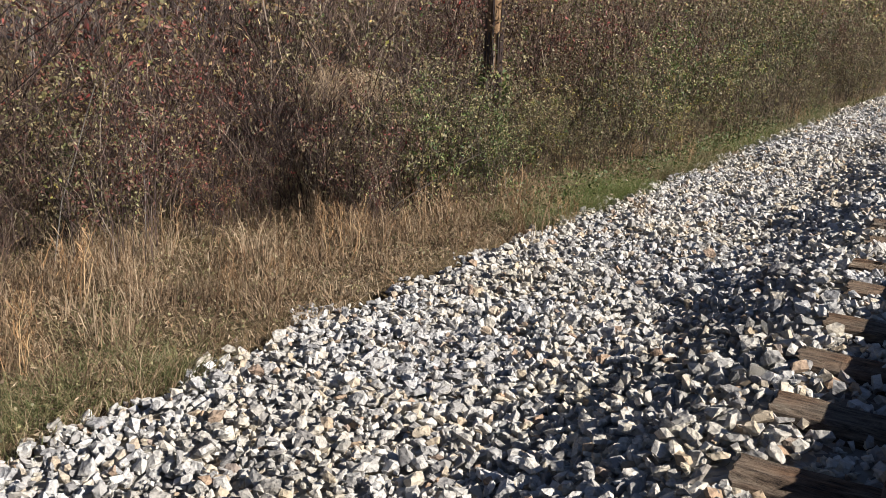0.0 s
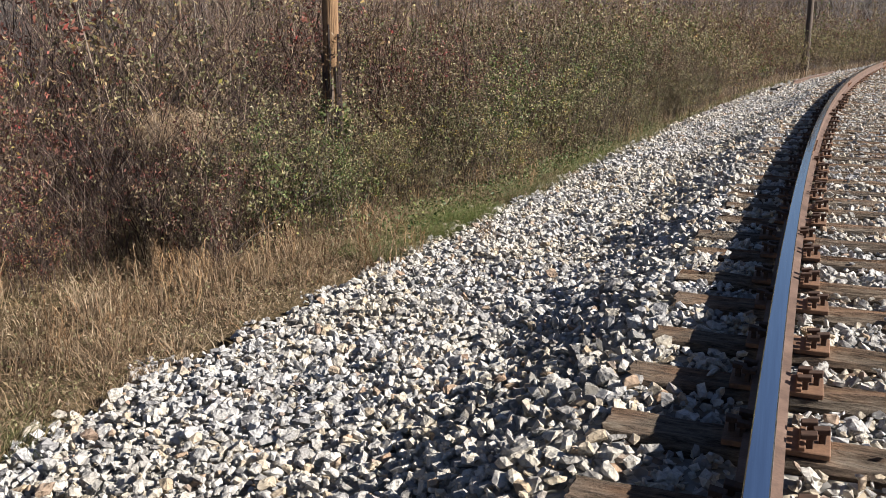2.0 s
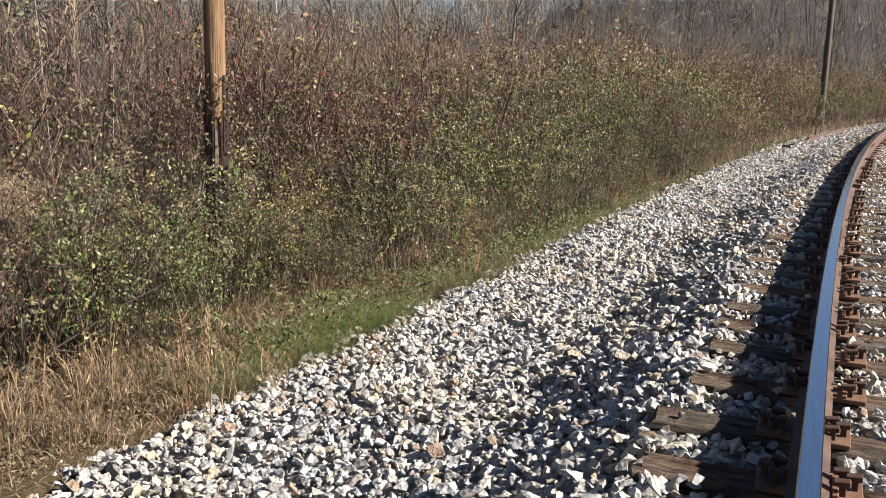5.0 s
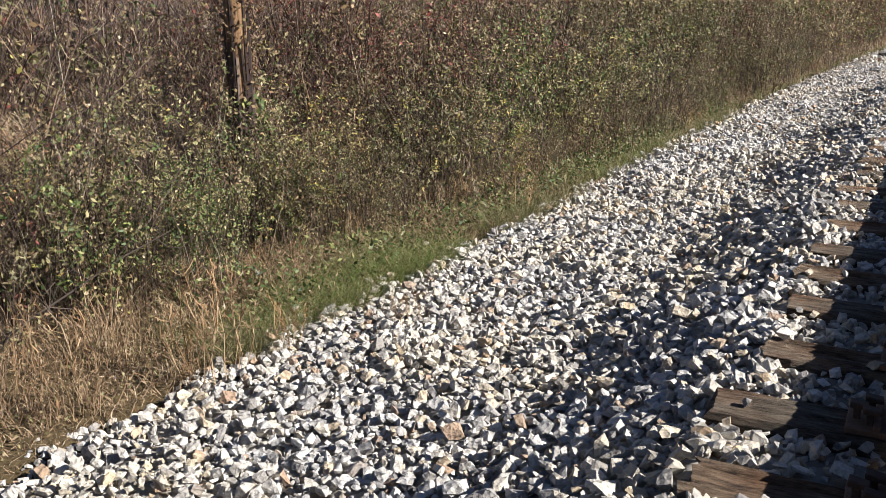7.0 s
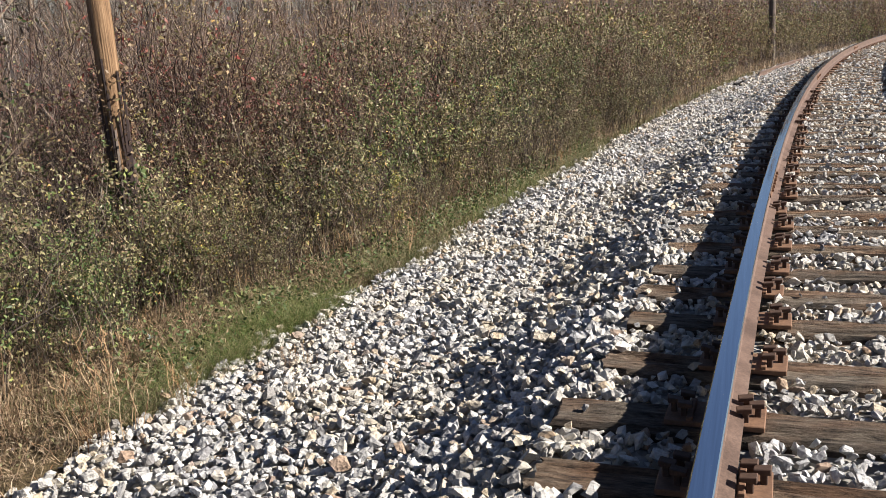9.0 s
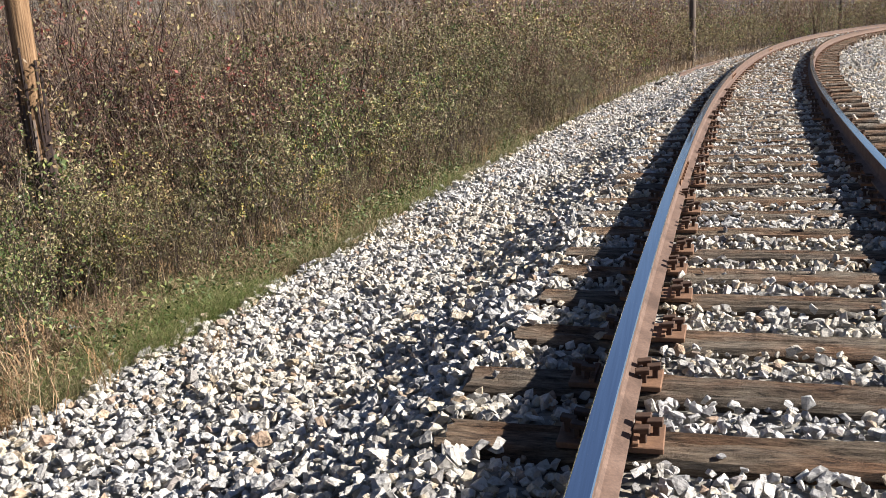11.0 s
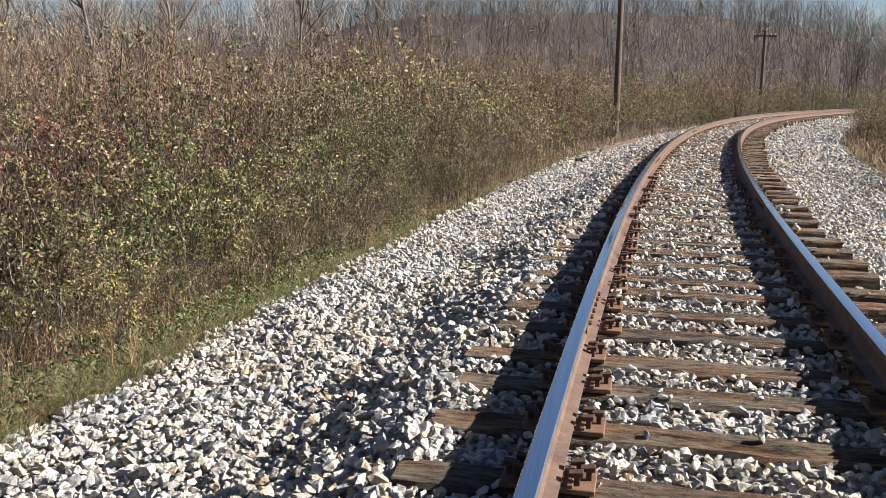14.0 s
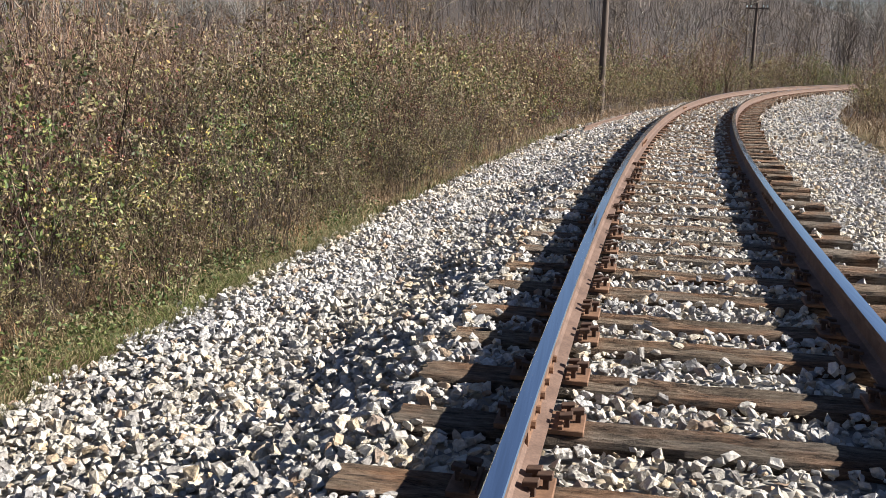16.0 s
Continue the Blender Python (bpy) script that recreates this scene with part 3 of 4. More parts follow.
STRETCHES = [(1.4, 10.5, -4.7, -1.2, 0.043, 0.036, 0.094), (1.4, 8, -4.7, -1.2, 0.07, 0.018, 0.04), (2.4, 10.5, -1.36, 1.36, 0.039, 0.028, 0.076), (5, 10.5, 1.25, 3.0, 0.055, 0.036, 0.08),
             (-9, 1.4, -4.7, -1.2, 0.15, 0.07, 0.15), (-9, 2.4, -1.3, 1.3, 0.15, 0.07, 0.14), (-9, 5, 1.25, 3.0, 0.15, 0.07, 0.15), (-9, 10.5, 3.0, 6.4, 0.16, 0.07, 0.16),
             (10.5, 17, -4.7, -1.2, 0.047, 0.038, 0.096), (10.5, 17, -1.3, 1.3, 0.045, 0.03, 0.08), (17, 26, -4.4, -1.2, 0.066, 0.045, 0.10), (17, 26, -1.3, 1.3, 0.066, 0.045, 0.095),
             (10.5, 27, 3.0, 6.4, 0.10, 0.035, 0.09), (10.5, 27, 1.3, 3.0, 0.065, 0.04, 0.088),
             (26, 52, -4.4, -1.2, 0.115, 0.06, 0.125), (26, 48, -1.3, 1.3, 0.115, 0.06, 0.115), (27, 58, 1.3, 4.6, 0.17, 0.06, 0.14), (58, 105, 1.3, 4.6, 0.3, 0.12, 0.24), (52, 100, -4.2, -1.2, 0.3, 0.12, 0.24), (48, 100, -1.3, 1.3, 0.3, 0.1, 0.2)]
s_, o_, z_, d_ = lay_stones(rng, STRETCHES)
rot_, kind_ = turns(rng, len(s_)), rng.integers(0, len(SHAPES), len(s_))
single = np.zeros(len(s_), bool)
pick = np.where((s_ > 3.4) & (s_ < 5.6) & (o_ > -2.15) & (o_ < -1.35))[0][:1200:4][:300]
single[pick] = True
places = at_np(s_, o_, z_)
pieces = []
for k, (v, f) in enumerate(SHAPES):
    idx = np.where((kind_ == k) & ~single)[0]
    V = np.einsum('nij,vj->nvi', rot_[idx], v) * np.array([1, 1, 0.85]) * d_[idx, None, None] + places[idx, None]
    F = (f[None] + (np.arange(len(idx)) * len(v))[:, None, None]).reshape(-1, 3)
    pieces.append((V.reshape(-1, 3), F, 0))
V, F, M = joined(pieces)
stones = part("ballast_stones", mesh_np("ballast_stones", V, F, MAT_STONE), ballast, "loose angular pale limestone ballast stones")
tagged(stones, kind="stuff")
STONE_MESH = [mesh_np("stone", v, f, MAT_STONE_ONE) for v, f in SHAPES]
for i in pick:
    m = Matrix.LocRotScale(Vector(places[i]), Matrix(rot_[i].tolist()).to_quaternion(), (d_[i],) * 3)
    part("stone", STONE_MESH[kind_[i]], ballast, "", m)

# ---- plants ----
def ribbons(paths, widths, r):
    """Flat tapering blades along many paths: n x k x 3 and n x k."""
    n, k, _ = paths.shape
    a = r.uniform(0, 2 * np.pi, n)
    side = np.stack([np.cos(a), np.sin(a), 0 * a], -1)[:, None] * widths[..., None]
    V = np.stack([paths - side, paths + side], 2)
    i = np.arange(n * k * 2).reshape(n, k, 2)
    F = np.stack([i[:, :-1, 0], i[:, :-1, 1], i[:, 1:, 1], i[:, 1:, 0]], -1).reshape(-1, 4)
    return V.reshape(-1, 3), F


def leaf_quads(p, r, length, width, droop=0.4):
    """Pointed leaves at the places p: kite-shaped, each turned its own way."""
    n = len(p)
    a, e = r.uniform(0, 2 * np.pi, n), r.normal(-droop, 0.6, n)
    way = np.stack([np.cos(a) * np.cos(e), np.sin(a) * np.cos(e), np.sin(e)], -1)
    tilt = r.uniform(0, 2 * np.pi, n)[:, None]
    u = np.cross(way, [0, 0, 1.0])
    u /= np.linalg.norm(u, axis=1, keepdims=True) + 1e-9
    u = u * np.cos(tilt) + np.cross(way, u) * np.sin(tilt)
    ln, wd = length * r.uniform(0.6, 1.25, n)[:, None], width * r.uniform(0.7, 1.2, n)[:, None]
    V = np.stack([p, p + way * ln * 0.45 - u * wd, p + way * ln, p + way * ln * 0.45 + u * wd], 1)
    return V.reshape(-1, 3), np.arange(4 * n).reshape(n, 4)


def stem_paths(r, n, height, base, spread, k=5, wob=0.05):
    a, rad = r.uniform(0, 2 * np.pi, n), base * np.sqrt(r.random(n))
    root = np.stack([np.cos(a) * rad, np.sin(a) * rad, np.full(n, -0.05)], -1)
    h = height * r.uniform(0.5, 1.0, n)
    b = a + r.normal(0, 0.9, n)
    lean = np.stack([np.cos(b), np.sin(b), 0 * b], -1) * (spread * r.uniform(0.1, 1, n))[:, None]
    t = np.linspace(0, 1, k)[None, :, None]
    p = root[:, None] + np.array([0, 0, 1.0]) * h[:, None, None] * t + lean[:, None] * t ** 1.6
    p[:, 1:] += r.normal(0, wob, (n, k - 1, 3)) * np.array([1, 1, 0.4])
    return p


def offshoots(r, parents, n, length, up=0.5, k=3, low=0.25):
    """Side shoots that leave random places of the parents."""
    m, kk, _ = parents.shape
    i, t = r.integers(0, m, n), r.uniform(low, 0.98, n) * (kk - 1)
    j = np.minimum(t.astype(int), kk - 2)
    f = (t - j)[:, None]
    p0 = parents[i, j] * (1 - f) + parents[i, j + 1] * f
    way = r.normal(size=(n, 3)) + np.array([0, 0, up * 2])
    way /= np.linalg.norm(way, axis=1, keepdims=True)
    q = np.linspace(0, 1, k)[None, :, None]
    p = p0[:, None] + way[:, None] * (length * r.uniform(0.4, 1.2, n))[:, None, None] * q
    p[:, 1:] += r.normal(0, 0.12 * length, (n, k - 1, 3))
    return p


def along(r, paths, n, low=0.15):
    m, k, _ = paths.shape
    i, t = r.integers(0, m, n), r.uniform(low, 1.0, n) * (k - 1)
    j = np.minimum(t.astype(int), k - 2)
    f = (t - j)[:, None]
    return paths[i, j] * (1 - f) + paths[i, j + 1] * f + r.normal(0, 0.012, (n, 3))


SOURCE, LITE = {}, {}


def shrub(name, label, seed, height, base, spread, stems, shoots, twigs, leaves, leaf_len, twig_mat, leaf_mats, group="thicket shrubs", thick=0.006):
    """A shrub: upright wiry stems with side shoots and twigs, and its leaves."""
    r = np.random.default_rng(seed)
    a = stem_paths(r, stems, height, base, spread)
    b = offshoots(r, a, shoots, height * 0.26, 0.6)
    c = offshoots(r, b, twigs, height * 0.12, 0.35)
    t = np.linspace(1, 0.35, a.shape[1])
    pa = tubes(a, thick * r.uniform(0.6, 1.3, stems)[:, None] * t[None], 3)
    pb = ribbons(b, np.broadcast_to(thick * 0.5 * np.array([1, 0.75, 0.45]), (shoots, 3)), r)
    pc = ribbons(c, np.broadcast_to(thick * 0.4 * np.array([1, 0.8, 0.5]), (twigs, 3)), r)
    V, F, M = joined([(*pa, 0), (*pb, 0), (*pc, 0)])
    root = new(name)
    root.empty_display_size = 0.2
    part("branchwork", mesh_np("branchwork", V, F, twig_mat), root)
    SOURCE[root.name] = [(V, F, twig_mat)]
    LITE[root.name] = [(*joined([(*pa, 0), (*pb, 0)])[:2], twig_mat)]
    total = sum(w for _, w in leaf_mats)
    got = []
    for k, (mat, w) in enumerate(leaf_mats):
        n = int(leaves * w / total)
        src = np.concatenate([along(r, b, n // 15 + 1), along(r, c, n // 15 + 1)])      # leaves stand in sprays
        src = (src[r.integers(0, len(src), n)] + r.normal(0, 0.042, (n, 3)))
        got.append((*leaf_quads(src, r, leaf_len, leaf_len * 0.24), k))
    V, F, M = joined(got)
    part("foliage", mesh_np("foliage", V, F, [m for m, _ in leaf_mats], M), root)
    SOURCE[root.name] += [(V[F[M == k].ravel()], np.arange(4 * (M == k).sum()).reshape(-1, 4), m) for k, (m, _) in enumerate(leaf_mats)]
    for v, f, m in SOURCE[root.name][1:]:
        q = v.reshape(-1, 4, 3)[::3]
        q = q.mean(1, keepdims=True) + (q - q.mean(1, keepdims=True)) * 1.55
        LITE[root.name].append((q.reshape(-1, 3), np.arange(4 * len(q)).reshape(-1, 4), m))
    return tagged(root, label, "shrub", group)


BARE = "leafless purple-brown briar thicket with a few red leaves"
OLIVE = "olive-leaved thicket shrub with wiry brown stems"
PURPLE = "nearly bare purple-brown shrub with a few red leaves"
STRAWY = "dead straw-brown weed thicket with withered leaves"
GREEN = "dense green-leaved shrub among bare stems"
olive = [shrub("shrub", OLIVE, 100 + i, 1.9, 0.5, 0.55, 36, 150, 240, 1900, 0.052, MAT_TWIG, [(MAT_LEAF, 6), (MAT_LEAF_GREEN, 1.0), (MAT_LEAF_YELLOW, 0.2), (MAT_LEAF_BROWN, 3.5)]) for i in range(4)]
purple = [shrub("shrub", PURPLE, 200 + i, 2.0, 0.5, 0.6, 34, 210, 380, 1650, 0.047, MAT_TWIG_RED, [(MAT_LEAF_RED, 4.5), (MAT_LEAF_BROWN, 4), (MAT_LEAF, 1.8), (MAT_LEAF_YELLOW, 0.15)]) for i in range(3)]
strawy = [shrub("shrub", STRAWY, 300 + i, 1.7, 0.5, 0.4, 44, 220, 300, 1150, 0.048, MAT_TWIG, [(MAT_LEAF_BROWN, 4.5), (MAT_LEAF, 3.5), (MAT_STRAW, 1.2)]) for i in range(3)]
green = [shrub("shrub", GREEN, 400 + i, 1.8, 0.5, 0.5, 36, 170, 260, 2200, 0.052, MAT_TWIG, [(MAT_LEAF_GREEN, 6), (MAT_LEAF, 4), (MAT_LEAF_YELLOW, 0.3)]) for i in range(3)]
bare = [shrub("shrub", BARE, 450 + i, 1.8, 0.6, 1.5, 50, 360, 700, 420, 0.05, MAT_TWIG_RED, [(MAT_LEAF_RED, 1.6), (MAT_LEAF_BROWN, 4), (MAT_LEAF, 1.5), (MAT_LEAF_YELLOW, 0.2)]) for i in range(3)]
SUNNY = "low yellow-green leaved shrub at the thicket's edge"
sunny = [shrub("shrub", SUNNY, 470 + i, 1.6, 0.5, 0.6, 40, 160, 240, 1900, 0.052, MAT_TWIG, [(MAT_LEAF, 5), (MAT_LEAF_YELLOW, 1.0), (MAT_LEAF_GREEN, 1.4), (MAT_LEAF_BROWN, 2.2)]) for i in range(2)]
TALL = "tall bare twiggy sapling thicket"
tall = [shrub("sapling_thicket", TALL, 500 + i, 3.4, 0.8, 1.2, 34, 260, 460, 1500, 0.055, MAT_TWIG_TAN, [(MAT_LEAF_BROWN, 5), (MAT_LEAF, 4)], "saplings behind the thicket", 0.010) for i in range(3)]

placed = set()


def plant(src, s, o, scale, turn, dz=0.0):
    z = float(ground_z(s, o)) + dz
    p = at(s, o, z)
    m = Matrix.Translation(p) @ Matrix.Rotation(turn, 4, 'Z')
    if src in placed:
        ob = copy_thing(src, m)
    else:
        ob = src
        ob.matrix_basis = m
        placed.add(src)
    ob.scale = (scale,) * 3
    return ob


def front(s):
    return np.interp(s, [-8, 4.0, 5.9, 6.5, 7.0, 9.0, 11, 12.5, 15, 17.5, 23, 30, 60], [-6.4, -6.2, -5.9, -5.5, -5.15, -5.0, -4.62, -4.4, -4.2, -4.1, -4.02, -3.92, -4.15])


pr = random.Random(11)


def choose(s, depth):
    """The kind of shrub that grows there; like kinds stand together."""
    x = 0.5 + 0.5 * math.sin(1.15 * s + 0.9 * depth + 2.0 * math.sin(0.45 * s - 1.3 * depth)) + pr.uniform(-0.16, 0.16)
    x = min(max(x, 0.0), 0.999)
    if s < 5.0:
        return pr.choice(bare if x < 0.66 else purple if x < 0.92 else strawy if x < 0.97 else olive)
    if s < 7.0:
        return pr.choice(bare if x < 0.42 else olive if x < 0.56 else strawy if x < 0.68 else purple)
    if s < 10.3 and depth > 1.2:
        return pr.choice(purple if x < 0.5 else bare if x < 0.75 else olive)
    if s < 10.3:
        return pr.choice(olive if x < 0.5 else purple if x < 0.58 else strawy if x < 0.8 else green)
    if 10.3 <= s < 15.5 and depth > 1.0:
        return pr.choice(purple if x < 0.62 else green if x < 0.74 else olive if x < 0.88 else strawy)
    if 9.8 < s < 18.5 and depth < 0.9:
        return pr.choice(sunny if x < 0.5 else olive if x < 0.75 else strawy if x < 0.9 else green)
    if 12.5 < s < 18 and depth < 2.5:
        return pr.choice(green if x < 0.4 else olive if x < 0.7 else strawy)
    return pr.choice(olive if x < 0.5 else strawy if x < 0.78 else purple if x < 0.9 else green)


for row in range(6):
    s = -4.5 if row else -1.0
    while s < (26 if row < 5 else 9):
        depth = row * 0.82
        o = float(front(s)) - 0.28 - depth + pr.uniform(-0.25, 0.2)
        size = (0.58 + (0.21 if s < 8 else 0.18) * min(row, 4)) * pr.uniform(0.58, 1.38)
        plant(choose(s, depth), s + pr.uniform(-0.25, 0.25), o, size, pr.uniform(0, 6.28))
        s += (0.68 + 0.09 * row) * pr.uniform(0.8, 1.25)


def thicket_of(rows, name, label):
    """The thicket farther off, where single shrubs cannot be told apart."""
    by = {}
    for src, s, o, scale, turn in rows:
        c, q = math.cos(turn), math.sin(turn)
        m = np.array([[c, -q, 0], [q, c, 0], [0, 0, 1]]) * scale
        p = np.array(at(s, o, float(ground_z(s, o))))
        for v, f, mat in LITE[src.name]:
            by.setdefault(mat, []).append((v @ m.T + p, f, 0))
    mats = list(by)
    V, F, M = joined([(*joined(by[mat])[:2], k) for k, mat in enumerate(mats)])
    return tagged(new(name, mesh_np(name, V, F, mats, M)), label, "thicket", kind="stuff")


rows = []
for row in range(4):
    s = 26.0
    while s < 90:
        o = float(front(s)) - 0.2 - row * 1.4 + pr.uniform(-0.35, 0.15)
        rows.append((choose(s, 9), s, o, (0.85 + 0.25 * row) * pr.uniform(0.8, 1.2), pr.uniform(0, 6.28)))
        s += (1.5 + 0.03 * (s - 24)) * pr.uniform(0.8, 1.3)
for k in range(75):             # brush inside the bend
    s = pr.uniform(20, 75)
    rows.append((pr.choice(strawy + olive + bare), s, (4.6 if s < 26 else 4.2) + 4 * pr.random() ** 1.5, pr.uniform(0.45, 0.95), pr.uniform(0, 6.28)))
for k in range(80):            # tall scrub on the outside of the far bend
    s = pr.uniform(55, 135)
    rows.append((pr.choice(tall + tall + olive), s, -pr.uniform(5.5, 24), pr.uniform(0.8, 1.5), pr.uniform(0, 6.28)))
for k in range(150):           # brush behind the thicket
    s = pr.uniform(15, 60)
    rows.append((pr.choice(tall + strawy + bare + purple), s, -pr.uniform(8.2, 14), pr.uniform(0.75, 1.25) * (0.75 if s < 22 else 1.0), pr.uniform(0, 6.28)))
thicket_of(rows, "far_thicket", "distant brown and olive thicket along the bend")
for k in range(60):
    s = pr.uniform(-6, 60)
    o = -pr.uniform(10.5, 19)
    if s < 15:
        plant(pr.choice(bare + purple), s, -pr.uniform(9, 14), pr.uniform(1.35, 1.9), pr.uniform(0, 6.28))
    else:
        plant(pr.choice(tall), s, o, pr.uniform(0.7, 1.15), pr.uniform(0, 6.28))
for k in range(34):
    plant(pr.choice(tall + bare + strawy), pr.uniform(9, 20), -pr.uniform(8.6, 12.5), pr.uniform(0.7, 1.0), pr.uniform(0, 6.28))
# grass and straw of the verge
def blades(r, n, s0, s1, o_of, height, width, lean, droop=0.3, clump=0.0):
    s = r.uniform(s0, s1, n)
    o = o_of(s, r.random(n))
    if clump:                   # tussocks: many blades from one root, leaning outwards
        m = max(4, n // 70)
        k = r.integers(0, m, n)
        ds, do = r.normal(0, clump, n), r.normal(0, clump, n)
        s, o = s[:m][k] + ds, o[:m][k] + do
    z = ground_z(s, o) - 0.02
    p0 = at_np(s, o, z)
    a, h = r.uniform(0, 2 * np.pi, n), height * r.uniform(0.4, 1.2, n)
    if clump:
        a = np.arctan2(ds, do) + r.normal(0, 0.7, n)
        h = h * r.uniform(0.6, 1.25, m)[k]
    d = np.stack([np.cos(a), np.sin(a), 0 * a], -1) * (lean * h * r.uniform(0.2, 1.4, n))[:, None]
    up = np.zeros((n, 3))
    up[:, 2] = h
    p = np.stack([p0, p0 + up * 0.6 + d * 0.35, p0 + up * (1 - droop * r.random(n)[:, None] * 0.6) + d], 1)
    return ribbons(p, width * r.uniform(0.6, 1.3, n)[:, None] * np.array([1, 0.8, 0.2])[None], r)


gr = np.random.default_rng(31)


def behind(gap, width, power=1.0):
    """Places on the verge from gap metres behind the ballast's edge."""
    return lambda s, u: side_edge(s) - gap - u ** power * width


V, F, M = joined([(*blades(gr, 6000, -2, 8.2, behind(0.05, 2.6), 0.085, 0.003, 1.6, 0.8), 0),
                  (*blades(gr, 6000, -2, 8.2, behind(0.05, 2.6), 0.10, 0.003, 1.4, 0.7), 1),
                  (*blades(gr, 9000, -2, 8.6, behind(0.1, 2.4, 0.8), 0.17, 0.0022, 1.1, 0.7, 0.075), 0),
                  (*blades(gr, 9000, -2, 8.6, behind(0.1, 2.4, 0.8), 0.26, 0.0022, 0.9, 0.7, 0.08), 1),
                  (*blades(gr, 5000, -2, 8.2, behind(0.5, 2.0, 0.7), 0.40, 0.0022, 0.5, 0.5, 0.07), 0),
                  (*blades(gr, 6000, 2, 9.5, behind(-0.04, 0.9), 0.07, 0.0026, 1.7, 0.8), 0),
                  (*blades(gr, 5000, 7.5, 15, behind(0.25, 1.0), 0.18, 0.0022, 1.1, 0.7, 0.09), 1),
                  (*blades(gr, 4000, 8, 32, behind(0.0, 0.7), 0.13, 0.004, 1.2, 0.6, 0.1), 1),
                  (*blades(gr, 5000, 8, 32, behind(0.03, 0.7), 0.10, 0.004, 1.3, 0.6), 0),
                  (*blades(gr, 4000, 32, 80, lambda s, u: -4.08 - u * 1.2, 0.25, 0.012, 0.9), 0),
                  (*blades(gr, 5000, 18, 75, lambda s, u: right_edge(s) + 0.1 + u * 4.5, 0.3, 0.012, 0.9), 1), (*blades(gr, 2500, 18, 75, lambda s, u: right_edge(s) + 0.1 + u * 4.5, 0.3, 0.012, 0.9), 0)])
dry = new("dry_grass", mesh_np("dry_grass", V, F, [MAT_STRAW, MAT_STRAW_BROWN], M))
tagged(dry, "tan dead grass along the verge beside the ballast", "grass", kind="stuff")
def tufty(s, u, width):
    """Uneven, clumpy strip beside the ballast."""
    return side_edge(s) + 0.06 - u ** 1.3 * width * (0.75 + 0.35 * np.sin(2.1 * s) + 0.2 * np.sin(5.3 * s + 1))


V, F, M = joined([(*blades(gr, 9000, 7.2, 11.5, lambda s, u: tufty(s, u, 1.0), 0.14, 0.0015, 1.4, 0.6, 0.09), 0),
                  (*blades(gr, 10000, 8.1, 9.7, lambda s, u: tufty(s, u, 0.75), 0.13, 0.0015, 1.4, 0.6, 0.09), 1),
                  (*blades(gr, 3000, 7.3, 8.2, lambda s, u: tufty(s, u, 0.6) - 0.1, 0.12, 0.0015, 1.4, 0.6, 0.08), 1),
                  (*blades(gr, 1500, 12, 15, lambda s, u: tufty(s, u, 0.5), 0.13, 0.0024, 1.0, 0.5), 1),
                  (*blades(gr, 11000, 10.2, 18, lambda s, u: tufty(s, u, 0.7), 0.14, 0.002, 1.4, 0.6, 0.1), 0),
                  (*blades(gr, 4200, 2.0, 3.7, lambda s, u: tufty(s, u, 1.0) - 0.12, 0.13, 0.0022, 1.2, 0.6, 0.09), 0),
                  (*blades(gr, 3000, 18, 36, lambda s, u: tufty(s, u, 0.45), 0.13, 0.006, 0.9), 0)])
ws = gr.uniform(7.6, 19, 9000)      # low leafy weeds among the grass
wo = side_edge(ws) - 0.08 - gr.random(9000) ** 1.2 * np.interp(ws, [8, 12, 18], [1.0, 0.6, 0.4])
wp = at_np(ws, wo, ground_z(ws, wo) + np.abs(gr.normal(0, 0.13, 9000)) * (0.4 + 0.6 * np.abs(np.sin(2.6 * ws))))
V, F, M = joined([(V, F[M == 0], 0), (V, F[M == 1], 1), (*leaf_quads(wp[::2], gr, 0.045, 0.012, -0.3), 2), (*leaf_quads(wp[1::2], gr, 0.05, 0.006, -0.6), 3)])
turf = new("green_grass", mesh_np("green_grass", V, F, [MAT_GRASS, MAT_GRASS_FRESH, MAT_LEAF_GREEN, MAT_LEAF], M))
tagged(turf, "green tufts of grass at the edge of the ballast", "grass", kind="stuff")


def weed(seed, height, stalks):
    """A clump of dead goldenrod: stiff orange-brown stalks with frayed tops."""
    r = np.random.default_rng(seed)
    a = stem_paths(r, stalks, height, 0.16, 0.16, 4, 0.02)
    b = offshoots(r, a, stalks * 8, 0.09, 0.8, 3, 0.6)
    c = offshoots(r, a, stalks * 6, 0.07, -0.2, 3, 0.15)
    V, F, M = joined([(*tubes(a, np.broadcast_to(0.0035 * np.array([1, 0.9, 0.75, 0.5]), (stalks, 4)), 3), 0),
                      (*ribbons(b, np.full((len(b), 3), 0.003), r), 0), (*ribbons(c, np.full((len(c), 3), 0.004), r), 0)])
    root = new("dead_weed", mesh_np("dead_weed", V, F, MAT_WEED))
    return tagged(root, "clump of dead orange-brown goldenrod stalks", "weed", "dead weeds on the verge")


weeds = [weed(600 + i, 0.62, 7) for i in range(3)]
for k in range(60):
    s = pr.uniform(1.5, 7.6)
    plant(pr.choice(weeds), s, float(front(s)) + pr.uniform(-0.4, 1.3), pr.uniform(0.4, 1.05), pr.uniform(0, 6.28))
for k in range(40):
    s = pr.uniform(8.2, 42)
    plant(pr.choice(weeds), s, float(front(s)) + pr.uniform(-0.3, 0.45), pr.uniform(0.4, 0.8), pr.uniform(0, 6.28))


for s, o, size in ((7.95, -3.5, 0.3), (8.1, -3.55, 0.26), (8.05, -3.42, 0.22)):     # dead weeds in the ballast
    plant(pr.choice(weeds), s, o, size, pr.uniform(0, 6.28))

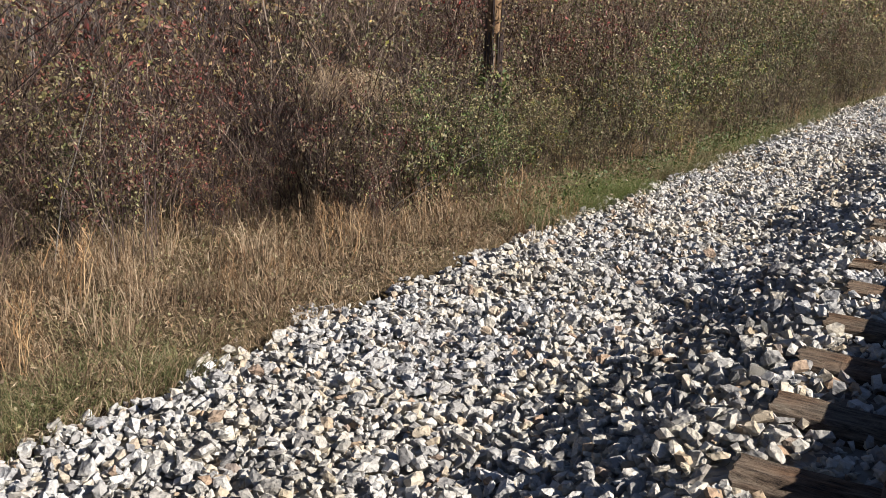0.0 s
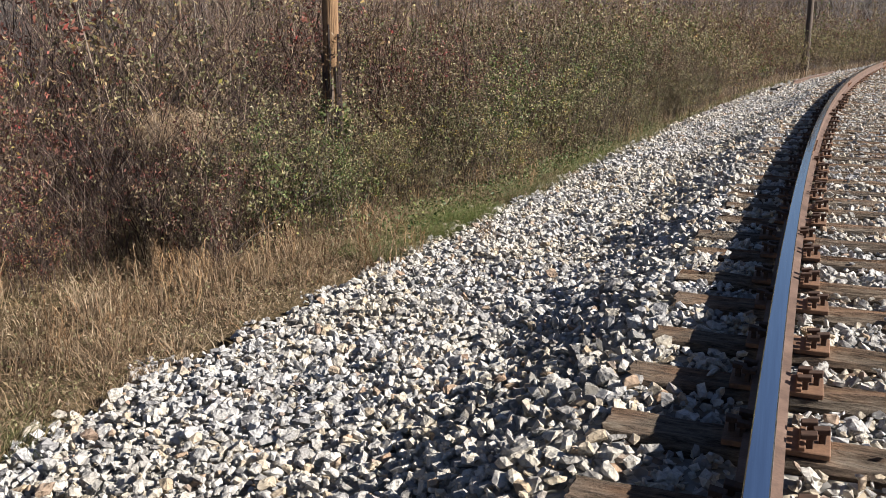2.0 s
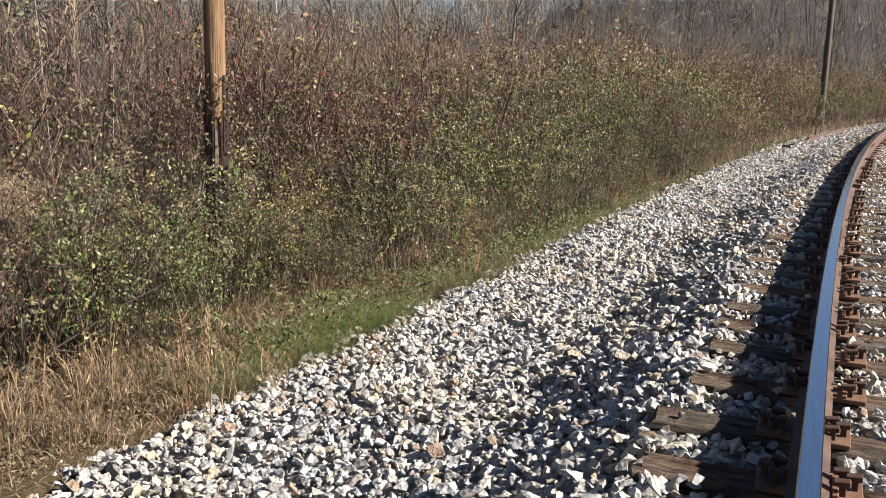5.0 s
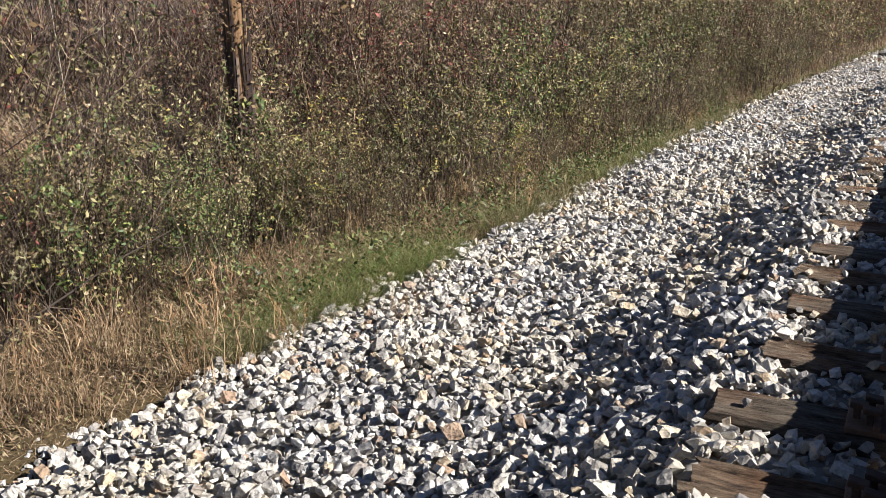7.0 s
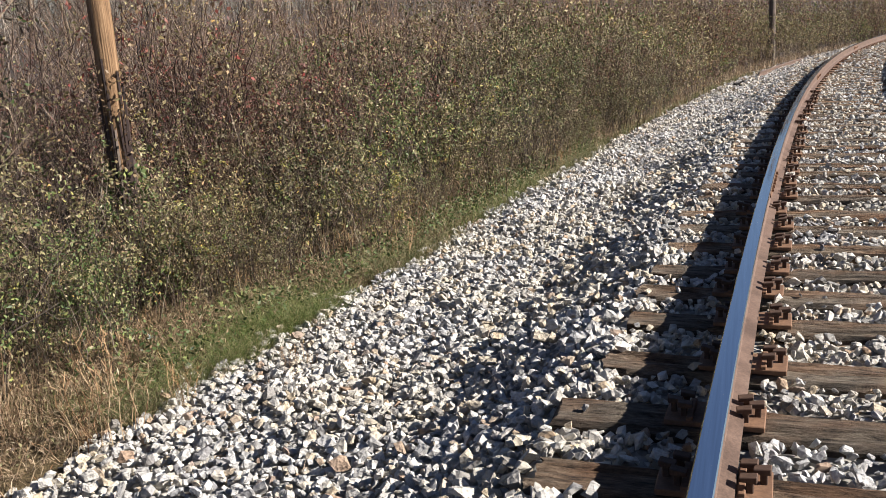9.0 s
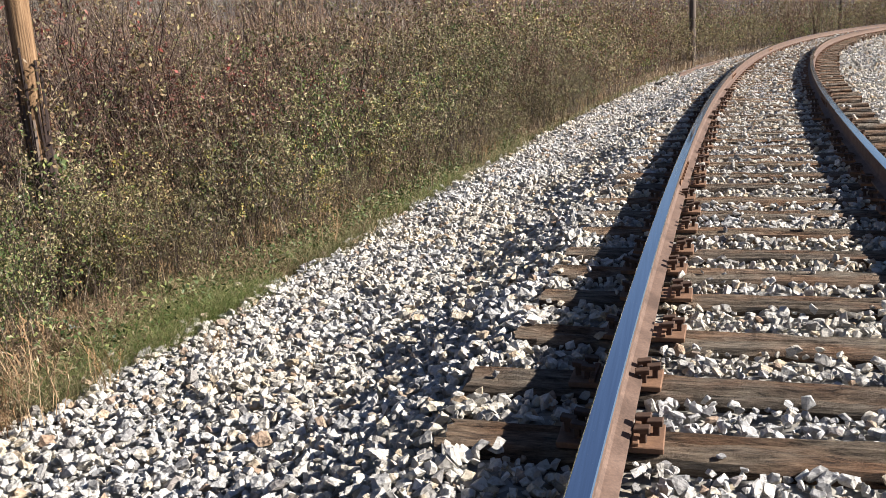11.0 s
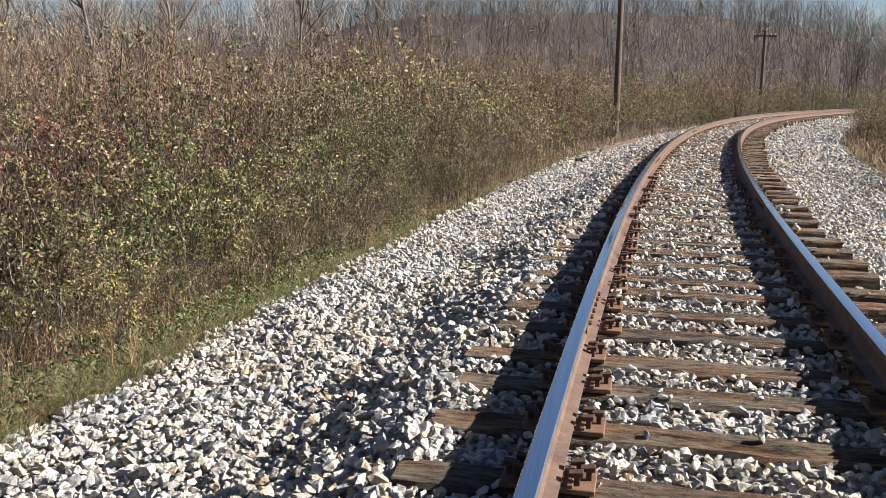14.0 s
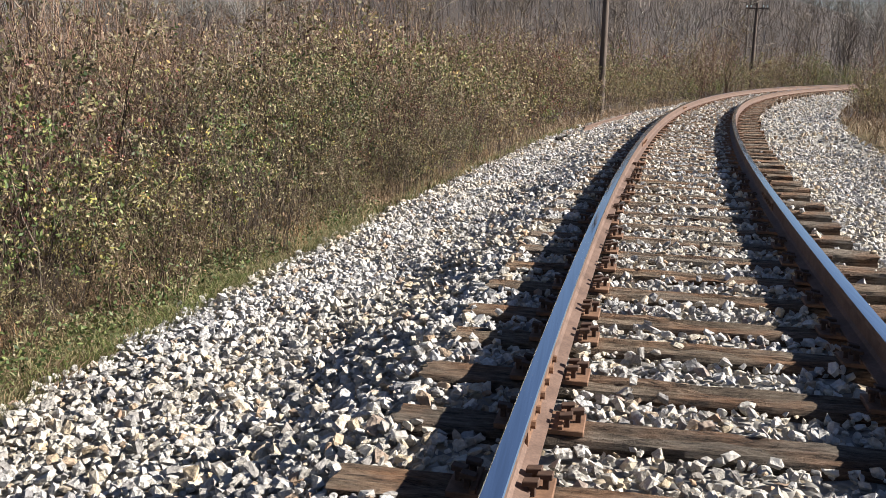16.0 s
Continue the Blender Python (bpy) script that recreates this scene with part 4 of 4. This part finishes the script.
# low weeds and fallen leaves under and before the thicket
lr = np.random.default_rng(61)
ls = np.concatenate([lr.uniform(-2, 8.4, 26000), lr.uniform(8, 24, 9000)])
lo = side_edge(ls) - 0.05 - lr.random(len(ls)) * np.where(ls < 8, 2.8, 1.7)
lp = at_np(ls, lo, ground_z(ls, lo) + np.abs(lr.normal(0, 0.06, len(ls))))
V, F, M = joined([(*leaf_quads(lp[0::3], lr, 0.028, 0.009, 0.0), 0), (*leaf_quads(lp[1::3], lr, 0.05, 0.004, 0.0), 1), (*leaf_quads(lp[2::3], lr, 0.026, 0.008, -0.3), 2)])
tagged(new("leaf_litter", mesh_np("leaf_litter", V, F, [MAT_LEAF_BROWN, MAT_STRAW, MAT_LEAF], M)), "fallen brown leaves and low withered weeds on the verge", "litter", kind="stuff")


def straw_mound(x, y, z, rx, h):
    """A collapsed mound of pale dead grass hanging over the thicket's edge."""
    r = np.random.default_rng(71)
    n = 1000
    a, q = r.uniform(0, 6.28, n), np.sqrt(r.random(n)) * 0.7
    top = np.stack([np.cos(a) * q * rx, np.sin(a) * q * rx, h * (1 - 0.12 * q * q) * r.uniform(0.85, 1.05, n)], -1)
    out = np.stack([np.cos(a), np.sin(a), 0 * a], -1) * (rx * 0.5)
    p = np.stack([top, top + out * 0.6 + [0, 0, -0.04], top + out * 1.15 + np.stack([0 * a, 0 * a, -r.uniform(0.0, 0.16, n)], -1)], 1) + r.normal(0, 0.045, (n, 3, 3))
    stalks = np.stack([np.stack([np.cos(a) * q * rx * 1.3, np.sin(a) * q * rx * 1.3, 0 * a - 0.03], -1), top * np.array([1.2, 1.2, 0.55]), top], 1)[::40]
    V, F, M = joined([(*ribbons(p, np.full((n, 3), 0.003) * np.array([1, 0.8, 0.4]), r), 0), (*ribbons(stalks, np.full((len(stalks), 3), 0.003), r), 1)])
    ob = new("dead_grass_mound", mesh_np("dead_grass_mound", V, F, [MAT_STRAW, MAT_TWIG], M))
    ob.matrix_basis = pose(x, y, z)
    tagged(ob, "collapsed mound of pale dead grass in the thicket", "grass mound")


straw_mound(-6.25, 7.5, -0.72, 0.42, 1.3)
for ds, do, size in ((-0.3, 0.75, 0.72), (0.25, 0.8, 0.66), (0.6, 0.5, 0.75), (-0.75, 0.6, 0.7), (0.0, 0.45, 0.8)):     # shrubs round the mound
    plant(pr.choice(olive + strawy), 7.3 + ds, -6.4 + do, size, pr.uniform(0, 6.28))
for ds, do, size in ((-0.3, 0.55, 0.62), (0.35, 0.5, 0.7), (0.1, 0.75, 0.5), (-0.6, 0.3, 0.75)):     # shrubs before the pole
    plant(pr.choice(sunny + olive), 9.6 + ds, -6.0 + do, size, pr.uniform(0, 6.28))


def dead_branch(pts, r0, label):
    p = np.array(pts, float)
    rr = np.random.default_rng(len(pts) + int(1000 * r0))
    b = offshoots(rr, p[None], 18, 0.4, 0.3, 4, 0.1)
    V, F, M = joined([(*tubes(p[None], (r0 * np.linspace(1, 0.35, len(p)))[None], 6), 0), (*tubes(b, np.broadcast_to(r0 * 0.4 * np.array([1, 0.8, 0.6, 0.3]), (18, 4)), 4), 0)])
    tagged(new("dead_branch", mesh_np("dead_branch", V, F, MAT_DEAD)), label, "branch")


dead_branch([(-5.35, 6.75, -0.7), (-5.25, 6.95, -0.5), (-5.1, 7.2, -0.36), (-4.95, 7.5, -0.2), (-4.8, 7.8, -0.08)], 0.010, "dark dead branch leaning out of the thicket")
dead_branch([(-8.3, 4.0, -0.7), (-8.0, 4.1, 0.3), (-7.7, 4.35, 1.2), (-7.2, 4.5, 1.9), (-6.6, 4.6, 2.4)], 0.022, "grey dead branch arching over the thicket")


def pale_stalk(seed, x, y, h, lx, ly):
    r = np.random.default_rng(seed)
    t = np.linspace(0, 1, 6)
    p = np.stack([x + lx * t ** 1.3, y + ly * t ** 1.3, -0.74 + h * t], -1)
    p[1:] += r.normal(0, 0.008, (5, 3))
    V, F = tubes(p[None], (0.0055 * np.linspace(1, 0.5, 6))[None], 5)
    tagged(new("dead_stalk", mesh_np("dead_stalk", V, F, MAT_BARK, smooth=True)), "pale bleached dead stalk standing before the thicket", "stalk", "bleached stalks")


for k, (x, y, h, lx, ly) in enumerate(((-6.45, 4.1, 1.45, 0.22, 0.35), (-6.3, 4.85, 0.95, 0.02, 0.02), (-7.2, 3.0, 1.2, -0.2, 0.1), (-7.0, 9.1, 3.1, -0.25, 0.1), (-7.9, 10.8, 3.2, 0.1, 0.1))):
    pale_stalk(80 + k, x, y, h, lx, ly)


def wrapper(x, y, z):
    """A crumpled plastic wrapper in the grass."""
    r = np.random.default_rng(5)
    g = np.stack(np.meshgrid(np.linspace(-0.045, 0.045, 7), np.linspace(-0.028, 0.028, 5), indexing='ij'), -1).reshape(-1, 2)
    V = np.concatenate([g, r.uniform(0, 0.03, (len(g), 1))], 1)
    me = mesh_np("wrapper", V, grid_faces(7, 5), MAT_FILM)
    ob = new("wrapper", me)
    ob.matrix_basis = pose(x, y, z, 0, 0, 40)
    mod = ob.modifiers.new("thickness", 'SOLIDIFY')
    mod.thickness = 0.002
    tagged(ob, "crumpled pale blue plastic wrapper in the grass", "litter")


MAT_FILM, _n, _l, _p = node_material("pale_plastic_film", 0.3, 0, 0.5)
_t = noise_tex(_n, _l, 18, 3)
_r2 = ramp(_n, [(0.4, (0.34, 0.44, 0.48)), (0.6, (0.52, 0.53, 0.52))])
_l.new(_t.outputs[0], _r2.inputs[0])
_l.new(_r2.outputs[0], _p.inputs["Base Color"])
wrapper(-4.87, 8.74, -0.66)

# ---- poles ----
def pole(x, y, top, r0, r1, arm, label, wood):
    z0 = -0.75
    root = new("utility_pole")
    root.matrix_basis = pose(x, y, z0)
    n, k = 14, 18
    zz = np.linspace(0, top - z0, k)
    ang = np.arange(n) * 2 * np.pi / n
    rad = np.linspace(r0, r1, k)[:, None] * (1 + 0.02 * np.sin(3 * ang + 1)[None] + np.random.default_rng(int(y)).normal(0, 0.012, (k, n)))
    V = np.stack([rad * np.cos(ang), rad * np.sin(ang), zz[:, None] + 0 * rad], -1)
    i = np.arange(n * k).reshape(k, n)
    j = np.roll(i, -1, 1)
    F = np.stack([i[:-1], j[:-1], j[1:], i[1:]], -1).reshape(-1, 4)
    F = np.concatenate([F, [[i[-1, 0], i[-1, 1], i[-1, n // 2], i[-1, n // 2 + 1]]]])
    part("shaft", mesh_np("shaft", V, F, wood, smooth=True), root, "brown weathered wooden shaft")
    if arm:
        bm = bmesh.new()
        box_bm(bm, -0.75, 0.75, -0.14, -0.05, top - z0 - 0.42, top - z0 - 0.31)
        bmesh.ops.bevel(bm, geom=bm.edges[:], offset=0.008, segments=1, affect='EDGES')
        ca = part("crossarm", mesh_bm("crossarm", bm, MAT_POLE_GREY), root, "grey wooden crossarm")
        for q in (-0.66, -0.4, 0.4, 0.66):
            bm = bmesh.new()
            bmesh.ops.create_cone(bm, cap_ends=True, segments=10, radius1=0.05, radius2=0.03, depth=0.12, matrix=Matrix.Translation((q, -0.095, top - z0 - 0.22)))
            bmesh.ops.create_cone(bm, cap_ends=True, segments=6, radius1=0.012, radius2=0.012, depth=0.12, matrix=Matrix.Translation((q, -0.095, top - z0 - 0.28)))
            part("insulator", mesh_bm("insulator", bm, MAT_GLASS_INS), ca, "pale glass insulator")
    return tagged(root, label, "utility pole", "poles along the track")


pole_a = pole(-5.8, 9.86, 6.8, 0.098, 0.085, True, "brown weathered wooden pole wrapped in ivy near its foot", MAT_POLE)
pole(-0.05, 44.0, 5.75, 0.14, 0.11, True, "dark brown wooden pole with a crossarm beyond the thicket", MAT_POLE_GREY)
pole(10.15, 73.0, 5.35, 0.13, 0.10, True, "dark brown wooden pole with a crossarm by the bend", MAT_POLE_GREY)
pole(25.4, 100.0, 5.5, 0.16, 0.12, True, "distant wooden pole with a crossarm among trees", MAT_POLE_GREY)

ir = np.random.default_rng(41)
n = 1100
zz = np.concatenate([ir.uniform(0.1, 1.25, 700), ir.uniform(1.1, 2.15, 400)])
ang = ir.uniform(0, 2 * np.pi, n)
rr = 0.12 + np.abs(ir.normal(0, 0.035, n)) + 0.3 * np.clip(1.2 - zz, 0, 1) * ir.random(n)
P = np.stack([rr * np.cos(ang), rr * np.sin(ang), zz], -1)
vines = np.zeros((26, 8, 3))
for k in range(26):
    t = np.linspace(0, ir.uniform(1.2, 2.2), 8)
    a = ir.uniform(0, 6.28) + t * ir.uniform(-1, 1)
    vines[k] = np.stack([0.103 * np.cos(a), 0.103 * np.sin(a), t], -1)
ivy = new("ivy")
ivy.matrix_basis = pose(-5.8, 9.86, -0.75)
part("vine", mesh_np("vine", *tubes(vines, np.full((26, 8), 0.013), 4), MAT_TWIG_RED), ivy)
V, F, M = joined([(*leaf_quads(P[:700], ir, 0.055, 0.02), 0), (*leaf_quads(P[700:], ir, 0.045, 0.014), 1)])
part("foliage", mesh_np("foliage", V, F, [MAT_LEAF_GREEN, MAT_LEAF_BROWN], M), ivy)
tagged(ivy, "ivy and dead vine clinging round the foot of a pole", "ivy")


# ---- trees ----
def bare_tree(seed, height, mat, label, lean=0.06):
    """A leafless tree: tapered trunk, rising limbs, branches and fine twigs."""
    r = np.random.default_rng(seed)
    k = 7
    t = np.linspace(0, 1, k)
    trunk = np.zeros((1, k, 3))
    trunk[0, :, 2] = height * 0.72 * t - 0.2
    trunk[0, :, :2] = np.cumsum(r.normal(0, lean * height / k, (k, 2)), 0)
    limbs = offshoots(r, trunk, 16, height * 0.42, 1.3, 4, 0.22)
    twigs = offshoots(r, limbs, 110, height * 0.2, 0.95, 3, 0.15)
    fine = offshoots(r, twigs, 420, height * 0.11, 0.35, 3, 0.1)
    w = height * 0.0105
    V, F, M = joined([(*tubes(trunk, (w * (1 - 0.85 * t))[None], 7), 0), (*tubes(limbs, np.broadcast_to(w * 0.34 * np.array([1, 0.75, 0.5, 0.3]), (16, 4)), 4), 0)])
    root = new("bare_tree")
    part("trunk", mesh_np("trunk", V, F, mat, smooth=True), root)
    V, F, M = joined([(*tubes(twigs, np.broadcast_to(w * 0.12 * np.array([1, 0.7, 0.4]), (110, 3)), 3), 0), (*ribbons(fine, np.broadcast_to(w * 0.075 * np.array([1, 0.8, 0.5]), (420, 3)), r), 0)])
    part("crown", mesh_np("crown", V, F, mat), root)
    return tagged(root, label, "tree", "bare trees behind the thicket")


pale = [bare_tree(700 + i, 8.0, MAT_BARK, "leafless pale-barked tree with fine twigs") for i in range(2)]
dark = [bare_tree(720 + i, 8.5, MAT_BARK_DARK, "leafless grey-brown tree with spreading limbs") for i in range(4)]
for k in range(115):
    s = pr.uniform(-8, 105)
    o = -pr.uniform(15, 24) - 26 * pr.random() ** 2
    if s > 60:
        o = -pr.uniform(9, 34)
    plant(pr.choice(pale + dark + dark), s, o, pr.uniform(0.6, 1.25), pr.uniform(0, 6.28))


def far_woods(r, n):
    """The leafless wood over the hillside, seen from afar."""
    az = np.radians(r.uniform(-75, 45, n))
    d = 80 + 200 * r.random(n) ** 0.55
    x, y = d * np.sin(az), d * np.cos(az)
    s, o = line_of(x, y)
    ok = (o < -8) | (o > 45) | (d > 150)
    x, y, s, o = x[ok], y[ok], s[ok], o[ok]
    n = len(x)
    h = r.uniform(5, 9.5, n)
    base = np.stack([x, y, ground_z(s, o) - 0.3], -1)
    t = np.linspace(0, 1, 3)
    trunk = base[:, None] + np.array([0, 0, 1.0]) * (h[:, None] * t)[..., None]
    trunk[:, 1:] += np.cumsum(r.normal(0, 0.65, (n, 2, 3)), 1) * np.array([1, 1, 0])
    few = np.arange(n) % 8 == 0
    out = [(*tubes(trunk[few], (h[few] * 0.007)[:, None] * np.array([1, 0.7, 0.2]), 3), 0), (*tubes(trunk[~few], (h[~few] * 0.005)[:, None] * np.array([1, 0.7, 0.2]), 3), 1)]
    for q in range(11):
        f = r.uniform(0.1, 0.95, n)
        p0 = base + np.array([0, 0, 1.0]) * (h * f)[:, None]
        way = r.normal(size=(n, 3)) * np.array([1.2, 1.2, 0.5]) + np.array([0, 0, 0.65])
        p = np.stack([p0, p0 + way * (h * 0.13)[:, None], p0 + (way + r.normal(0, 0.3, (n, 3)) + np.array([0, 0, 0.3])) * (h * 0.24)[:, None]], 1)
        out.append((*ribbons(p, (h * 0.0036)[:, None] * np.array([1, 0.7, 0.3]), r), 0 if q % 6 == 0 else 1))
    V, F, M = joined(out)
    ob = new("far_woods", mesh_np("far_woods", V, F, [MAT_BARK, MAT_BARK_DARK], M))
    return tagged(ob, "distant leafless grey-brown woods on the hillside", "woods", kind="stuff")


far_woods(np.random.default_rng(51), 8000)

# ---- scrap on the ballast's edge ----
spare = new("spare_rail", rail_mesh("spare_rail", -3.4, 33.5, 41.0, -0.64, 0.5, [MAT_RAIL, MAT_RAIL]))
tagged(spare, "spare rusty rail lying along the edge of the ballast", "rail")


def scrap(x, y, z):
    """A few broken charred boards thrown in a heap."""
    root = new("timber_scrap")
    root.matrix_basis = pose(x, y, z)
    root.scale = (0.65,) * 3
    r = random.Random(9)
    for k in range(7):
        m = pose(r.uniform(-0.25, 0.25), r.uniform(-0.2, 0.2), 0.05 + 0.03 * k, r.uniform(-30, 30), r.uniform(-25, 25), r.uniform(0, 180))
        bm = bmesh.new()
        bmesh.ops.create_cube(bm, size=1, matrix=Matrix.Diagonal((r.uniform(0.3, 0.6), r.uniform(0.05, 0.12), 0.05, 1)))
        for v in bm.verts:
            v.co += Vector((r.uniform(-0.03, 0.03), r.uniform(-0.008, 0.008), r.uniform(-0.006, 0.006)))
        bmesh.ops.bevel(bm, geom=bm.edges[:], offset=0.006, segments=1, affect='EDGES')
        part("board", mesh_bm("board", bm, MAT_CHAR), root, "", m)
    tagged(root, "small heap of blackened broken timber on the ballast", "scrap")


_p = at(30.3, -3.3)
scrap(_p.x, _p.y, float(bed_z(np.array(30.3), np.array(-3.3))) - 0.02)
